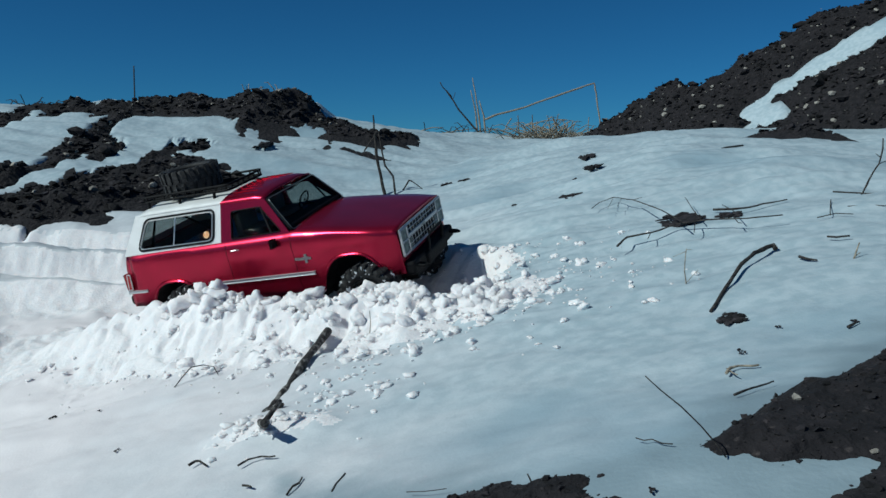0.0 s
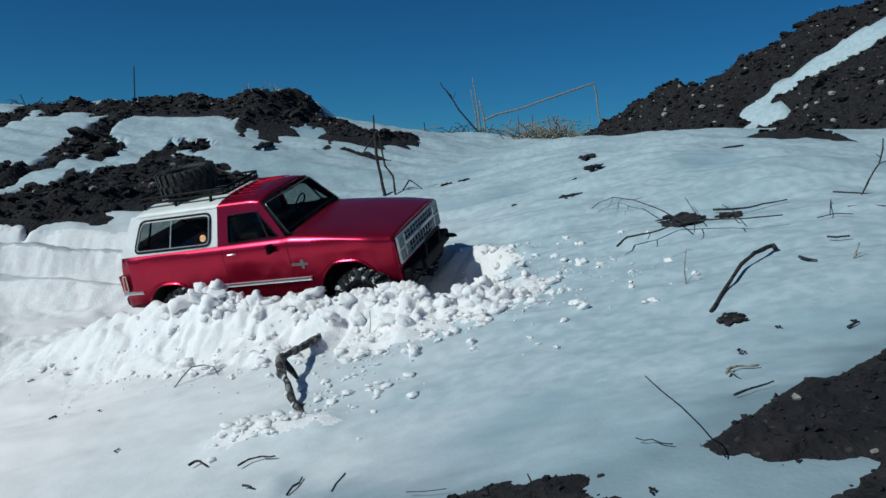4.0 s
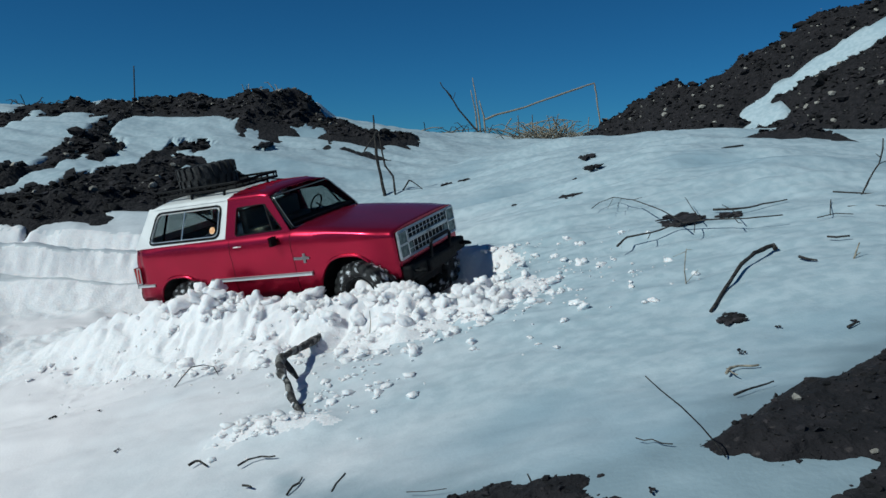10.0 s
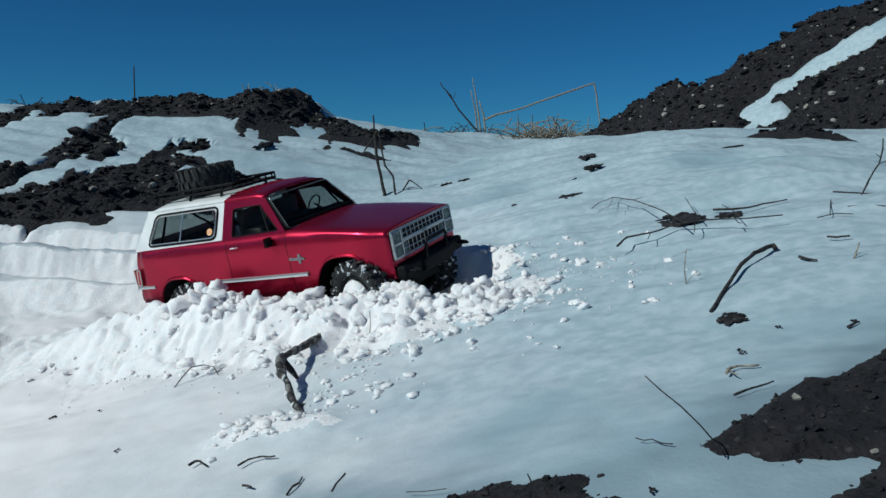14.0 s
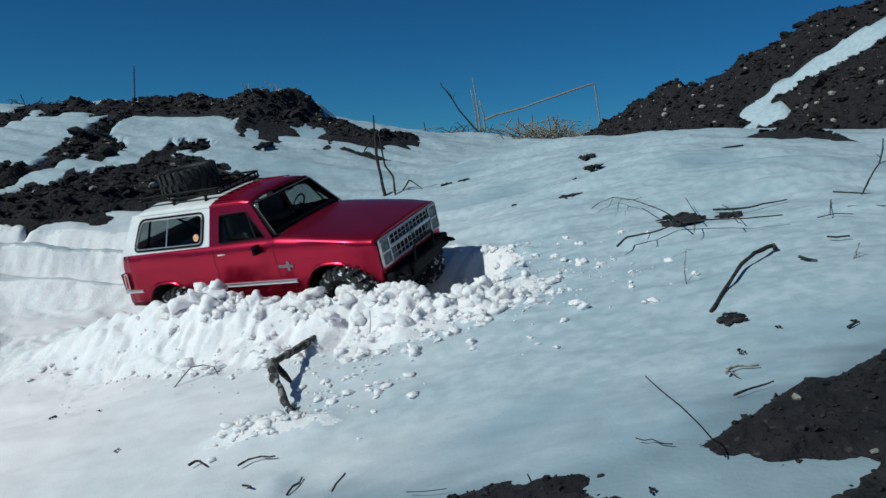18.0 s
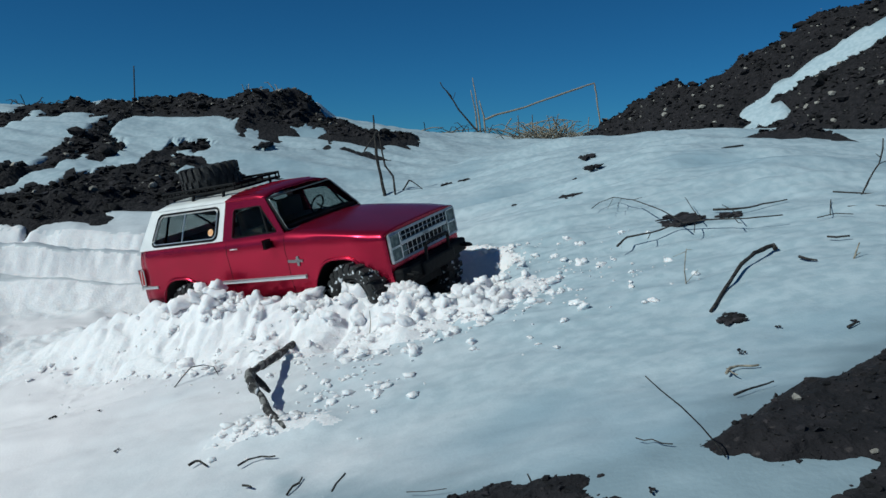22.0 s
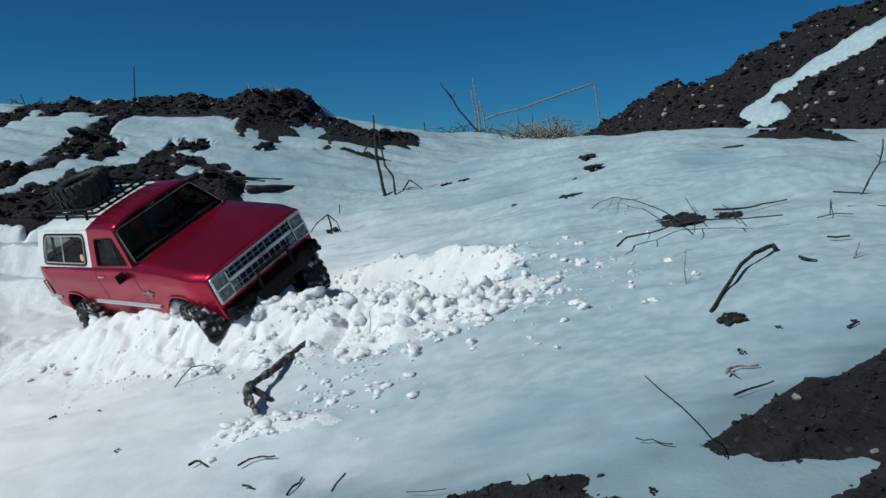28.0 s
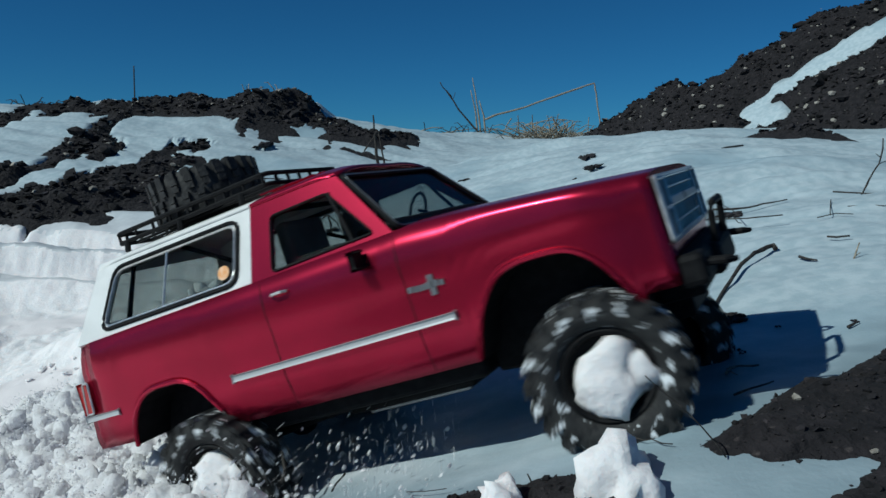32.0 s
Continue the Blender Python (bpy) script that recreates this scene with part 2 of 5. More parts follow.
# bare earth in plan: segments and half widths
BARE = [(-1.76, 3.11, -1.63, 3.07, 0.026),
        (-1.74, 3.27, -1.45, 3.29, 0.012),
        (-1.46, 3.30, -1.26, 3.30, 0.014),
        (-1.27, 3.33, -1.06, 3.36, 0.016),
        (-1.06, 3.36, -0.81, 3.28, 0.019),
        (-0.81, 3.30, -0.71, 3.35, 0.023),
        (-0.71, 3.35, -0.60, 3.54, 0.013),
        (-0.57, 3.49, -0.53, 3.43, 0.027),
        (-0.76, 3.14, -0.57, 3.29, 0.011),
        (-0.53, 3.38, -0.42, 3.28, 0.025),
        (-0.42, 3.24, -0.28, 3.24, 0.015),
        (-0.28, 3.21, -0.12, 3.38, 0.013),
        (-1.23, 3.23, -1.25, 3.01, 0.040),
        (-1.25, 3.01, -1.22, 2.76, 0.045),
        (-1.17, 2.81, -1.12, 2.72, 0.025),
        (-1.21, 2.70, -1.21, 2.53, 0.026),
        (-1.19, 2.53, -1.24, 2.34, 0.019),
        (-1.24, 2.34, -1.29, 2.25, 0.018),
        (-0.95, 2.76, -0.81, 2.79, 0.010),
        (-0.94, 2.71, -0.96, 2.56, 0.017),
        (-0.83, 2.55, -0.97, 2.45, 0.025),
        (-0.94, 2.46, -1.04, 2.34, 0.025),
        (-1.03, 2.32, -1.11, 2.19, 0.021),
        (-1.10, 2.17, -1.18, 2.07, 0.022),
        (-0.63, 2.26, -0.77, 2.27, 0.032),
        (-0.82, 2.31, -0.94, 2.20, 0.038),
        (-0.93, 2.18, -1.04, 2.11, 0.030),
        (-1.03, 2.07, -1.15, 2.01, 0.016)]
DRIFT = [(1.75, 3.05, 1.65, 3.07, 0.052), (1.65, 3.07, 1.53, 3.09, 0.053), (1.52, 3.08, 1.41, 3.12, 0.053), (1.41, 3.10, 1.29, 3.15, 0.037), (1.20, 3.20, 1.24, 3.15, 0.021), (1.18, 3.13, 1.22, 3.02, 0.052), (1.16, 3.04, 1.12, 2.99, 0.031)]
FOOT = [(0.91, 2.34, 1.08, 2.22, 0.010)]
RUT = [(-0.03, 1.19, -0.42, 1.36, 0.100)]
PATCH = [(-0.215, 0.765, -0.125, 0.738, 0.020)]
# the beaten track behind the truck: steps down across it, and the bank along the truck's near side
STEP_AT = (1.41, 1.45, 1.515, 1.55, 1.66, 1.682, 1.709, 1.73, 1.885, 1.902, 1.922, 1.98)
STEP_BY = (0.000, 0.006, 0.039, 0.023, -0.026, -0.026, 0.013, 0.009, -0.043, -0.041, -0.014, 0.000)
BANK_AT = (-0.66, -0.56, -0.50, -0.46, -0.42, -0.39, -0.365, -0.34, -0.31, -0.27, -0.22, -0.17, -0.12, -0.04, 0.06)
BANK_BY = (0.0000, 0.0388, 0.0511, 0.0498, 0.0645, 0.0711, 0.0759, 0.0802, 0.0534, 0.0340, 0.0425, 0.0294, 0.0247, 0.0200, 0.0000)
CHURN = [(-0.95, 1.34, -0.45, 1.22, 0.075), (-0.45, 1.18, -0.05, 1.03, 0.095), (-0.05, 1.03, 0.06, 1.03, 0.085)]


def union(x, y, rows):
    return np.min([capsule(x, y, *r) for r in rows], axis=0)


def near_earth(x, y):
    """The bare patches before the camera: a wedge, a corner beside it, and a strip."""
    wedge = np.maximum(-0.598 * (x - 0.134) + 0.801 * (y - 0.418), np.maximum(-0.730 * (x - 0.133) - 0.684 * (y - 0.413), -0.359 * (x - 0.163) - 0.933 * (y - 0.381)))
    corner = np.maximum(-0.404 * (x - 0.201) + 0.915 * (y - 0.363), 0.1 - x)
    strip = np.maximum(np.maximum(0.531 * (x - 0.002) + 0.848 * (y - 0.460), 0.97 * (x - 0.084) + 0.23 * (y - 0.41)), np.maximum(0.25 - y, -0.06 - x))
    return np.minimum(np.minimum(wedge, corner), strip)


def earth(x, y):
    """Signed distance to the bare earth, negative on it."""
    # the slope runs away from the eye, so the patches are long that way
    far = union(x, 0.22 * y, [(a, 0.22 * b, c, 0.22 * d, e) for a, b, c, d, e in BARE]) + 0.034 * fbm(x, 0.35 * y, 0.10, 5, 11, 0.62) - 0.005
    near = near_earth(x, y) + 0.010 * fbm(x, y, 0.03, 5, 12, 0.6)
    s = (x - 0.70) * 0.81 + (y - 3.60) * 0.59
    q = (x - 0.70) * 0.59 - (y - 3.60) * 0.81
    heap = np.maximum(-s, -0.12 - q) + 0.05 * fbm(x, y, 0.25, 4, 13)
    heap = np.maximum(heap, -(union(x, y, DRIFT) + 0.035 * fbm(x, y, 0.08, 4, 14)))
    heap = np.minimum(heap, union(x, 0.22 * y, [(a, 0.22 * b, c, 0.22 * d, e) for a, b, c, d, e in FOOT]) + 0.02 * fbm(x, y, 0.1, 4, 15))
    return np.minimum(np.minimum(far, near), heap)


def rut(x, y):
    return union(x, y, RUT) + 0.03 * fbm(x, y, 0.10, 3, 21)


def churn(x, y):
    a = union(x, y, CHURN) + 0.07 * fbm(x, y, 0.10, 4, 22)
    return np.minimum(a, np.abs(rut(x, y)) - 0.035 + 0.03 * fbm(x, y, 0.05, 3, 23))


def track(x, y):
    """Where the beaten track runs, 0 to 1."""
    return smooth(-x, 0.40, 0.52) * smooth(y, 1.40, 1.46) * smooth(-y, -1.98, -1.90)


def billow(x, y, k):
    """Heaped clumps: rounded tops with creases between them."""
    wx, wy = x + 0.012 * fbm(x, y, 0.03, 2, 61), y + 0.012 * fbm(x, y, 0.03, 2, 62)
    return k * (0.040 * np.abs(vnoise(wx / 0.055, wy / 0.055, 63)) + 0.026 * np.abs(vnoise(wx / 0.024, wy / 0.024, 64)) + 0.012 * np.abs(vnoise(wx / 0.011, wy / 0.011, 65))) - 0.008 * k


def snow_height(x, y):
    z = base(x, y)
    near = smooth(-y, -6.0, -4.0)
    # wind ripples that run across the slope, and soft swells
    z = z + near * ((0.030 * fbm(x * 0.55 + y * 0.25, y * 1.5, 0.22, 3, 31) + 0.016 * fbm(x * 0.5 + y * 0.3, y * 1.2, 0.085, 3, 37)) * smooth(y, 0.5, 1.4) + 0.004 * fbm(x, y, 0.06, 3, 32))
    r, c = rut(x, y), churn(x, y)
    cut = smooth(-r, -0.045, 0.045)
    # two wheel lanes with a low back between them
    lane = np.cos(np.clip((r + 0.10) / 0.10, 0, 1) * math.pi)
    floor = -0.080 + 0.012 * lane + 0.010 * fbm(x, y, 0.05, 4, 33) + billow(x, y, 0.30) * smooth(x, -0.6, -0.3)
    z = z + cut * floor
    lump = smooth(-c, -0.015, 0.03) * (1 - cut)
    z = z + lump * (0.012 * fbm(x, y, 0.12, 3, 34) + billow(x, y, 0.75) * (0.45 + 0.55 * smooth(x, -0.6, -0.25)))
    # the beaten track's steps
    wave = y + 0.020 * fbm(x, y * 0.4, 0.16, 4, 38) + 0.008 * fbm(x, y, 0.03, 2, 39)
    z = z + smooth(-x, 0.40, 0.52) * (np.interp(wave, STEP_AT, STEP_BY) + track(x, y) * 0.005 * fbm(x, y, 0.04, 4, 40))
    # the bank pushed up along the near side of the truck
    k = np.clip((x + 0.56) / 0.56, 0, 1)
    bank = np.exp(-(((y - (1.245 - 0.215 * k)) / 0.050) ** 2))
    z = z + bank * np.interp(x, BANK_AT, BANK_BY) * (1 + 0.25 * fbm(x, y, 0.06, 2, 36)) + bank * billow(x, y, 0.4) * smooth(x, -0.66, -0.46) * smooth(-x, -0.04, 0.06)
    # the heap at the branch's foot
    z = z + smooth(-union(x, y, PATCH), -0.02, 0.02) * (0.004 + billow(x, y, 0.30))
    # a loose spill before the berm
    spill = smooth(-(c - 0.07), 0.0, 0.06) * (1 - lump)
    z = z + spill * 0.012 * np.maximum(fbm(x, y, 0.035, 4, 35), 0)
    # the snow thins out over the bare earth
    return z - 0.05 * smooth(-earth(x, y), -0.004, 0.014) * smooth(y, 0.8, 1.6)


def soil_height(x, y):
    d = earth(x, y)
    near = smooth(-y, -7.0, -5.0) * smooth(-np.abs(x), -6.0, -4.0)
    coarse = smooth(y, 0.8, 2.0)
    rough = near * (coarse * (0.030 * fbm(x, y, 0.11, 5, 41, 0.68) + 0.05 * fbm(x, y, 0.34, 2, 43) * smooth(x, 0.6, 1.0)) + 0.009 * (1 - coarse) * fbm(x, y, 0.05, 5, 42, 0.6))
    lift = np.clip(-d * 0.4, -0.04, 0.022 * coarse + 0.006)
    deep = 0.12 * smooth(-rut(x, y), -0.10, 0.0) * smooth(-y, -2.2, -2.0) + 0.07 * track(x, y) + 0.06 * smooth(-churn(x, y), -0.05, 0.0)
    return base(x, y) - deep + lift + rough * smooth(-d, -0.03, 0.03) + 0.008 * near * coarse * smooth(-d, 0.0, 0.05)


def warped(lo, hi, n, power):
    return lo + (hi - lo) * np.linspace(0, 1, n) ** power


grow = np.geomspace(0.02, 900, 34)
xs = np.concatenate([-2.3 - grow[::-1], np.linspace(-2.3, -0.15, 210, endpoint=False), np.linspace(-0.15, 0.65, 290, endpoint=False), np.linspace(0.65, 2.3, 160), 2.3 + grow])
ys = np.concatenate([-np.geomspace(600, 0.05, 30), np.linspace(0, 0.28, 16, endpoint=False), np.linspace(0.28, 0.62, 140, endpoint=False), warped(0.62, 5.2, 330, 1.2), 5.2 + grow])
ground, _, _ = sheet("ground", xs, ys, soil_height, SOIL, "dark wet earth, lumpy and partly bare of snow", category="ground")
xs = np.concatenate([-0.9 - np.geomspace(1.5, 0.012, 130), np.linspace(-0.9, 0.62, 440), 0.62 + np.geomspace(0.012, 1.7, 130)])
# rows behind the camera are unseen snow, added to bounce light onto the truck
ys = np.concatenate([np.linspace(-1.6, 0.12, 40, endpoint=False), np.linspace(0.12, 0.75, 170, endpoint=False), np.linspace(0.75, 1.75, 330, endpoint=False), warped(1.75, 5.0, 190, 1.2)])
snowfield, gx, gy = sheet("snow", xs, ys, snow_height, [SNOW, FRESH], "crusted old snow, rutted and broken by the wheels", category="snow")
cx, cy = (gx[:-1, :-1] + gx[1:, 1:]) / 2, (gy[:-1, :-1] + gy[1:, 1:]) / 2
# packed ledges between the beaten track's steps, coloured darker than the step faces
rise = np.interp(gy + 0.020 * fbm(gx, gy * 0.4, 0.16, 4, 38) + 0.008 * fbm(gx, gy, 0.03, 2, 39) + 0.012, STEP_AT, STEP_BY) - np.interp(gy + 0.020 * fbm(gx, gy * 0.4, 0.16, 4, 38) + 0.008 * fbm(gx, gy, 0.03, 2, 39), STEP_AT, STEP_BY)
packed = smooth(-gx, 0.40, 0.52) * smooth(gy, 1.38, 1.44) * smooth(-gy, -1.96, -1.90) * smooth(-rise - 0.006 * fbm(gx, gy, 0.05, 3, 55), -0.004, 0.001)
fresh = (churn(cx, cy) < 0.01 + 0.02 * fbm(cx, cy, 0.02, 3, 51)) | (rut(cx, cy) < 0.02) | (track(cx, cy) + 0.5 * fbm(cx, cy, 0.05, 3, 53) > 0.4) | (union(cx, cy, PATCH) < 0.03 * fbm(cx, cy, 0.02, 3, 54))
fresh &= packed[:-1, :-1] < 0.3
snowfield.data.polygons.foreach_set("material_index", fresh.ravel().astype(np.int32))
# meltwater soaks the crust round the bare earth before the camera
wet = smooth(-(near_earth(gx, gy) + 0.06 * fbm(gx, gy, 0.06, 5, 52)), -0.075, -0.005)
# the track's ledges take half of the same darker tint
wet = np.maximum(wet, 0.5 * packed)
soak = snowfield.data.attributes.new("wet", "FLOAT", "POINT")
soak.data.foreach_set("value", wet.ravel().astype(np.float32))


def top(x, y):
    """The height of whatever lies on top at a place."""
    a, b = np.array([float(x)]), np.array([float(y)])
    return float(max(snow_height(a, b)[0], soil_height(a, b)[0]))



# ---- the scale truck ----
WHEEL_R = 0.050
FRONT_X, REAR_X, TRACK = 0.411, 0.104, 0.095
HALF = 0.1025


def sill_line(x):
    """The lower edge of the side, with both wheel arches."""
    for c, w, h in ((0.391, 0.055, 0.082), (0.0795, 0.050, 0.072)):
        k = abs(x - c) / w
        if k < 1:
            return max(0.030, h - (h - 0.030) * k ** 3.2)
    return 0.042 if x > 0.445 else 0.036 if x < 0.03 else 0.029


def top_line(x):
    return 0.1215 + 0.0035 * min(max(x / 0.30, 0), 1) if x < 0.305 else 0.125 - 0.018 * ((x - 0.305) / 0.163) ** 1.25


def half_width(x, z):
    w = HALF - 0.008 * float(smooth(x, 0.42, 0.47)) - 0.004 * float(smooth(-x, -0.02, 0.012))
    return w - 0.004 * float(smooth(z, 0.108, 0.126)) - 0.005 * float(smooth(-z, -0.055, -0.025)) + 0.0012 * math.exp(-((z - 0.100) / 0.006) ** 2)


def shell():
    bm = bmesh.new()
    cols = sorted(set([round(-0.013 + 0.481 * i / 70, 4) for i in range(71)] + [0.0295, 0.0305, 0.1285, 0.1295, 0.3355, 0.3365, 0.4445, 0.4455]))
    n, m = 9, 10
    grid = []
    for x in cols:
        zb, zt = sill_line(x), top_line(x)
        xx = lambda z: x + 0.013 * (z - 0.036) / 0.085 * (1 if x < 0.005 else 0)
        ring = []
        for i in range(n):
            z = zb + (zt - zb) * i / (n - 1)
            ring.append(bm.verts.new((xx(z), -half_width(x, z), z)))
        w = half_width(x, zt)
        for j in range(1, m):
            y = -w + 2 * w * j / m
            crown = (0.004 if x > 0.3 else 0.0) * (1 - (y / w) ** 4)
            ring.append(bm.verts.new((xx(zt), y, zt + crown)))
        for i in range(n):
            z = zt - (zt - zb) * i / (n - 1)
            ring.append(bm.verts.new((xx(z), half_width(x, z), z)))
        grid.append(ring)
    for a, b in zip(grid, grid[1:]):
        for i in range(len(a) - 1):
            bm.faces.new((a[i], b[i], b[i + 1], a[i + 1])).material_index = 0
        bm.faces.new((a[-1], b[-1], b[0], a[0])).material_index = 1
    bm.faces.new(grid[0])
    bm.faces.new(grid[-1][::-1])
    bmesh.ops.recalc_face_normals(bm, faces=bm.faces)
    for f in bm.faces:
        f.smooth = len(f.verts) == 4 and f.material_index == 0
    return bm


def side_y(z):
    return 0.0985 - (z - 0.122) * 0.40


def side(pts, s):
    return [(x, s * side_y(z), z) for x, z in pts]


truck = tagged(new("toy_truck"), "red scale model off-road truck with a white hardtop, bogged in snow", "toy truck")
body = part("body", shell(), [RED, BLACK], truck, "glossy red painted body splashed with snow")

# the cab and the hardtop, side by side
DOOR_GLASS = [(0.203, 0.1265), (0.2045, 0.1655), (0.255, 0.1665), (0.289, 0.129)]
REAR_GLASS = [(0.031, 0.1290), (0.046, 0.1700), (0.172, 0.1700), (0.168, 0.1290)]
for s in (-1, 1):
    bm = bmesh.new()
    slab(bm, side([(0.1835, 0.1215), (0.1865, 0.1795), (0.262, 0.1785), (0.3035, 0.1245)], s), -0.004 * s, rounded(side(DOOR_GLASS, s), 0.004))
    part("cab_side", bm, RED, truck, "red door frame and pillar")
    bm = bmesh.new()
    slab(bm, side([(0.000, 0.1215), (0.026, 0.1800), (0.1865, 0.1805), (0.1830, 0.1215)], s), -0.004 * s, rounded(side(REAR_GLASS, s), 0.009))
    part("hardtop_side", bm, WHITE, truck, "white hardtop side")
    bm = bmesh.new()
    slab(bm, [(p[0], p[1] - s * 0.002, p[2]) for p in rounded(side(DOOR_GLASS, s), 0.004)], -0.001 * s)
    door_glass = part("window_pane", bm, GLASS, truck, "tinted door window")
    bm = bmesh.new()
    slab(bm, [(p[0], p[1] - s * 0.002, p[2]) for p in rounded(side(REAR_GLASS, s), 0.009)], -0.001 * s)
    rear_glass = part("window_pane", bm, GLASS, truck, "tinted hardtop window")
    bm = bmesh.new()
    tube(bm, [Vector(p) + Vector((0, s * 0.0006, 0)) for p in rounded(side([(0.0285, 0.1268), (0.0445, 0.1724), (0.1748, 0.1724), (0.1705, 0.1268)], s), 0.010)], 0.0016, closed=True)
    part("window_seal", bm, BLACK, rear_glass, "black rubber window seal")
    bm = bmesh.new()
    tube(bm, [Vector(p) + Vector((0, s * 0.0010, 0)) for p in rounded(side([(0.0315, 0.1292), (0.0465, 0.1698), (0.1718, 0.1698), (0.1678, 0.1292)], s), 0.009)], 0.0008, closed=True, sides=5)
    tube(bm, [Vector(p) + Vector((0, s * 0.0008, 0)) for p in side([(0.097, 0.1290), (0.1025, 0.1700)], s)], 0.0009, sides=5)
    part("window_trim", bm, CHROME, rear_glass, "thin bright window trim")
    bm = bmesh.new()
    tube(bm, [Vector(p) + Vector((0, s * 0.0006, 0)) for p in rounded(side(DOOR_GLASS, s), 0.004)], 0.0009, closed=True, sides=5)
    tube(bm, [Vector(p) for p in side([(0.273, 0.1275), (0.256, 0.1660)], s)], 0.0016, sides=5)
    part("window_seal", bm, BLACK, door_glass)
    bm = bmesh.new()
    bmesh.ops.create_circle(bm, cap_ends=True, segments=16, radius=0.0055, matrix=Matrix.Translation((0.158, s * (side_y(0.138) + 0.0006), 0.138)) @ pose(0, 0, 0, 90 + s * 21.8))
    bmesh.ops.solidify(bm, geom=bm.faces[:], thickness=0.0004)
    if s < 0:
        part("sticker", bm, AMBER, rear_glass, "round amber sticker")
    else:
        bm.free()
    # side trim, handle, mirror, marker, emblem, seams
    bm = bmesh.new()
    box(bm, (0.146, s * 0.1005, 0.0600), (0.331, s * 0.1046, 0.0648), 0.0012)
    part("side_moulding", bm, TRIM, truck, "pale moulding strip along the side")
    bm = bmesh.new()
    box(bm, (-0.010, s * 0.097, 0.0605), (0.027, s * 0.1030, 0.0648), 0.001)
    part("rear_moulding", bm, TRIM, truck)
    bm = bmesh.new()
    tube(bm, [(0.200, s * 0.1035, 0.1105), (0.203, s * 0.1062, 0.1110), (0.211, s * 0.1062, 0.1112), (0.214, s * 0.1035, 0.1108)], 0.0011)
    part("door_handle", bm, CHROME, truck, "small chrome door handle")
    bm = bmesh.new()
    box(bm, (0.2755, s * 0.1040, 0.1095), (0.2795, s * 0.1140, 0.1195), 0.0018)
    tube(bm, [(0.277, s * 0.099, 0.116), (0.277, s * 0.110, 0.115)], 0.0014)
    part("door_mirror", bm, BLACK, truck, "black door mirror")
    bm = bmesh.new()
    w0 = half_width(0.455, 0.0715) + 0.0006
    tube(bm, [(x, s * (w0 - (x - 0.448) * 0.20), z) for x, z in ((0.4485, 0.0690), (0.4615, 0.0690), (0.4615, 0.0742), (0.4485, 0.0742))], 0.0007, closed=True, sides=5)
    marker = part("side_marker", bm, CHROME, truck, "chrome framed side marker lamp")
    bm = bmesh.new()
    slab(bm, [(x, s * (w0 - 0.0012 - (x - 0.448) * 0.20), z) for x, z in ((0.4490, 0.0694), (0.4610, 0.0694), (0.4610, 0.0738), (0.4490, 0.0738))], 0.0006 * s)
    part("lens", bm, REDLENS, marker)
    bm = bmesh.new()
    for x0, x1, z0, z1 in ((0.304, 0.3075, 0.0835, 0.0875), (0.3085, 0.311, 0.0832, 0.0872), (0.312, 0.3150, 0.0830, 0.0870), (0.3155, 0.3175, 0.0830, 0.0868),
                           (0.3195, 0.3235, 0.0782, 0.0918), (0.3170, 0.3262, 0.0832, 0.0875), (0.3272, 0.3300, 0.0830, 0.0866)):
        box(bm, (x0, s * 0.1025, z0), (x1, s * 0.1040, z1))
    part("emblem", bm, STEEL, truck, "small silver emblem")
    for a, b in (((0.1905, 0.031), (0.1905, 0.121)), ((0.3025, 0.031), (0.3025, 0.123))):
        n = 12
        bm = bmesh.new()
        tube(bm, [(a[0] + (b[0] - a[0]) * i / n, s * (half_width(0.2, a[1] + (b[1] - a[1]) * i / n) - 0.0001), a[1] + (b[1] - a[1]) * i / n) for i in range(n + 1)], 0.0005, sides=4)
        part("door_seam", bm, BLACK, truck)
    bm = bmesh.new()
    lip = [x / 1000 for x in range(336, 447, 5)]
    tube(bm, [(x, s * (half_width(x, sill_line(x)) + 0.0004), sill_line(x) + 0.001) for x in lip], 0.0021)
    part("arch_lip", bm, RED, truck)
    bm = bmesh.new()
    lip = [x / 1000 for x in range(30, 130, 5)]
    tube(bm, [(x, s * (half_width(x, sill_line(x)) + 0.0004), sill_line(x) + 0.001) for x in lip], 0.0021)
    part("arch_lip", bm, RED, truck)
    bm = bmesh.new()
    tube(bm, rounded([(-0.0105, s * 0.1003, 0.0665), (-0.0065, s * 0.1003, 0.0915), (0.0005, s * 0.1016, 0.0915), (-0.002, s * 0.1016, 0.0665)], 0.001, 2), 0.0009, closed=True, sides=5)
    tail = part("tail_lamp", bm, CHROME, truck, "chrome framed tail lamp")
    bm = bmesh.new()
    box(bm, (-0.0125, s * 0.086, 0.067), (-0.002, s * 0.1004, 0.0912), 0.001)
    part("lens", bm, REDLENS, tail, "red lamp lens")

# roofs
bm = bmesh.new()
for x0, x1, mi in ((0.1865, 0.2645, 0), (0.024, 0.1865, 1)):
    n = 10
    prev = None
    for i in range(n + 1):
        x = x0 + (x1 - x0) * i / n
        drop = 0.006 * float(smooth(x, 0.245, 0.266)) + 0.008 * float(smooth(-x, -0.045, -0.022))
        row = []
        for j in range(13):
            k = -1 + 2 * j / 12
            row.append(bm.verts.new((x, k * 0.0772, 0.1795 + 0.0085 * (1 - abs(k) ** 3.0) - drop * (1 - 0.5 * abs(k)))))
        if prev:
            for j in range(12):
                f = bm.faces.new((prev[j], row[j], row[j + 1], prev[j + 1]))
                f.material_index, f.smooth = mi, True
        prev = row
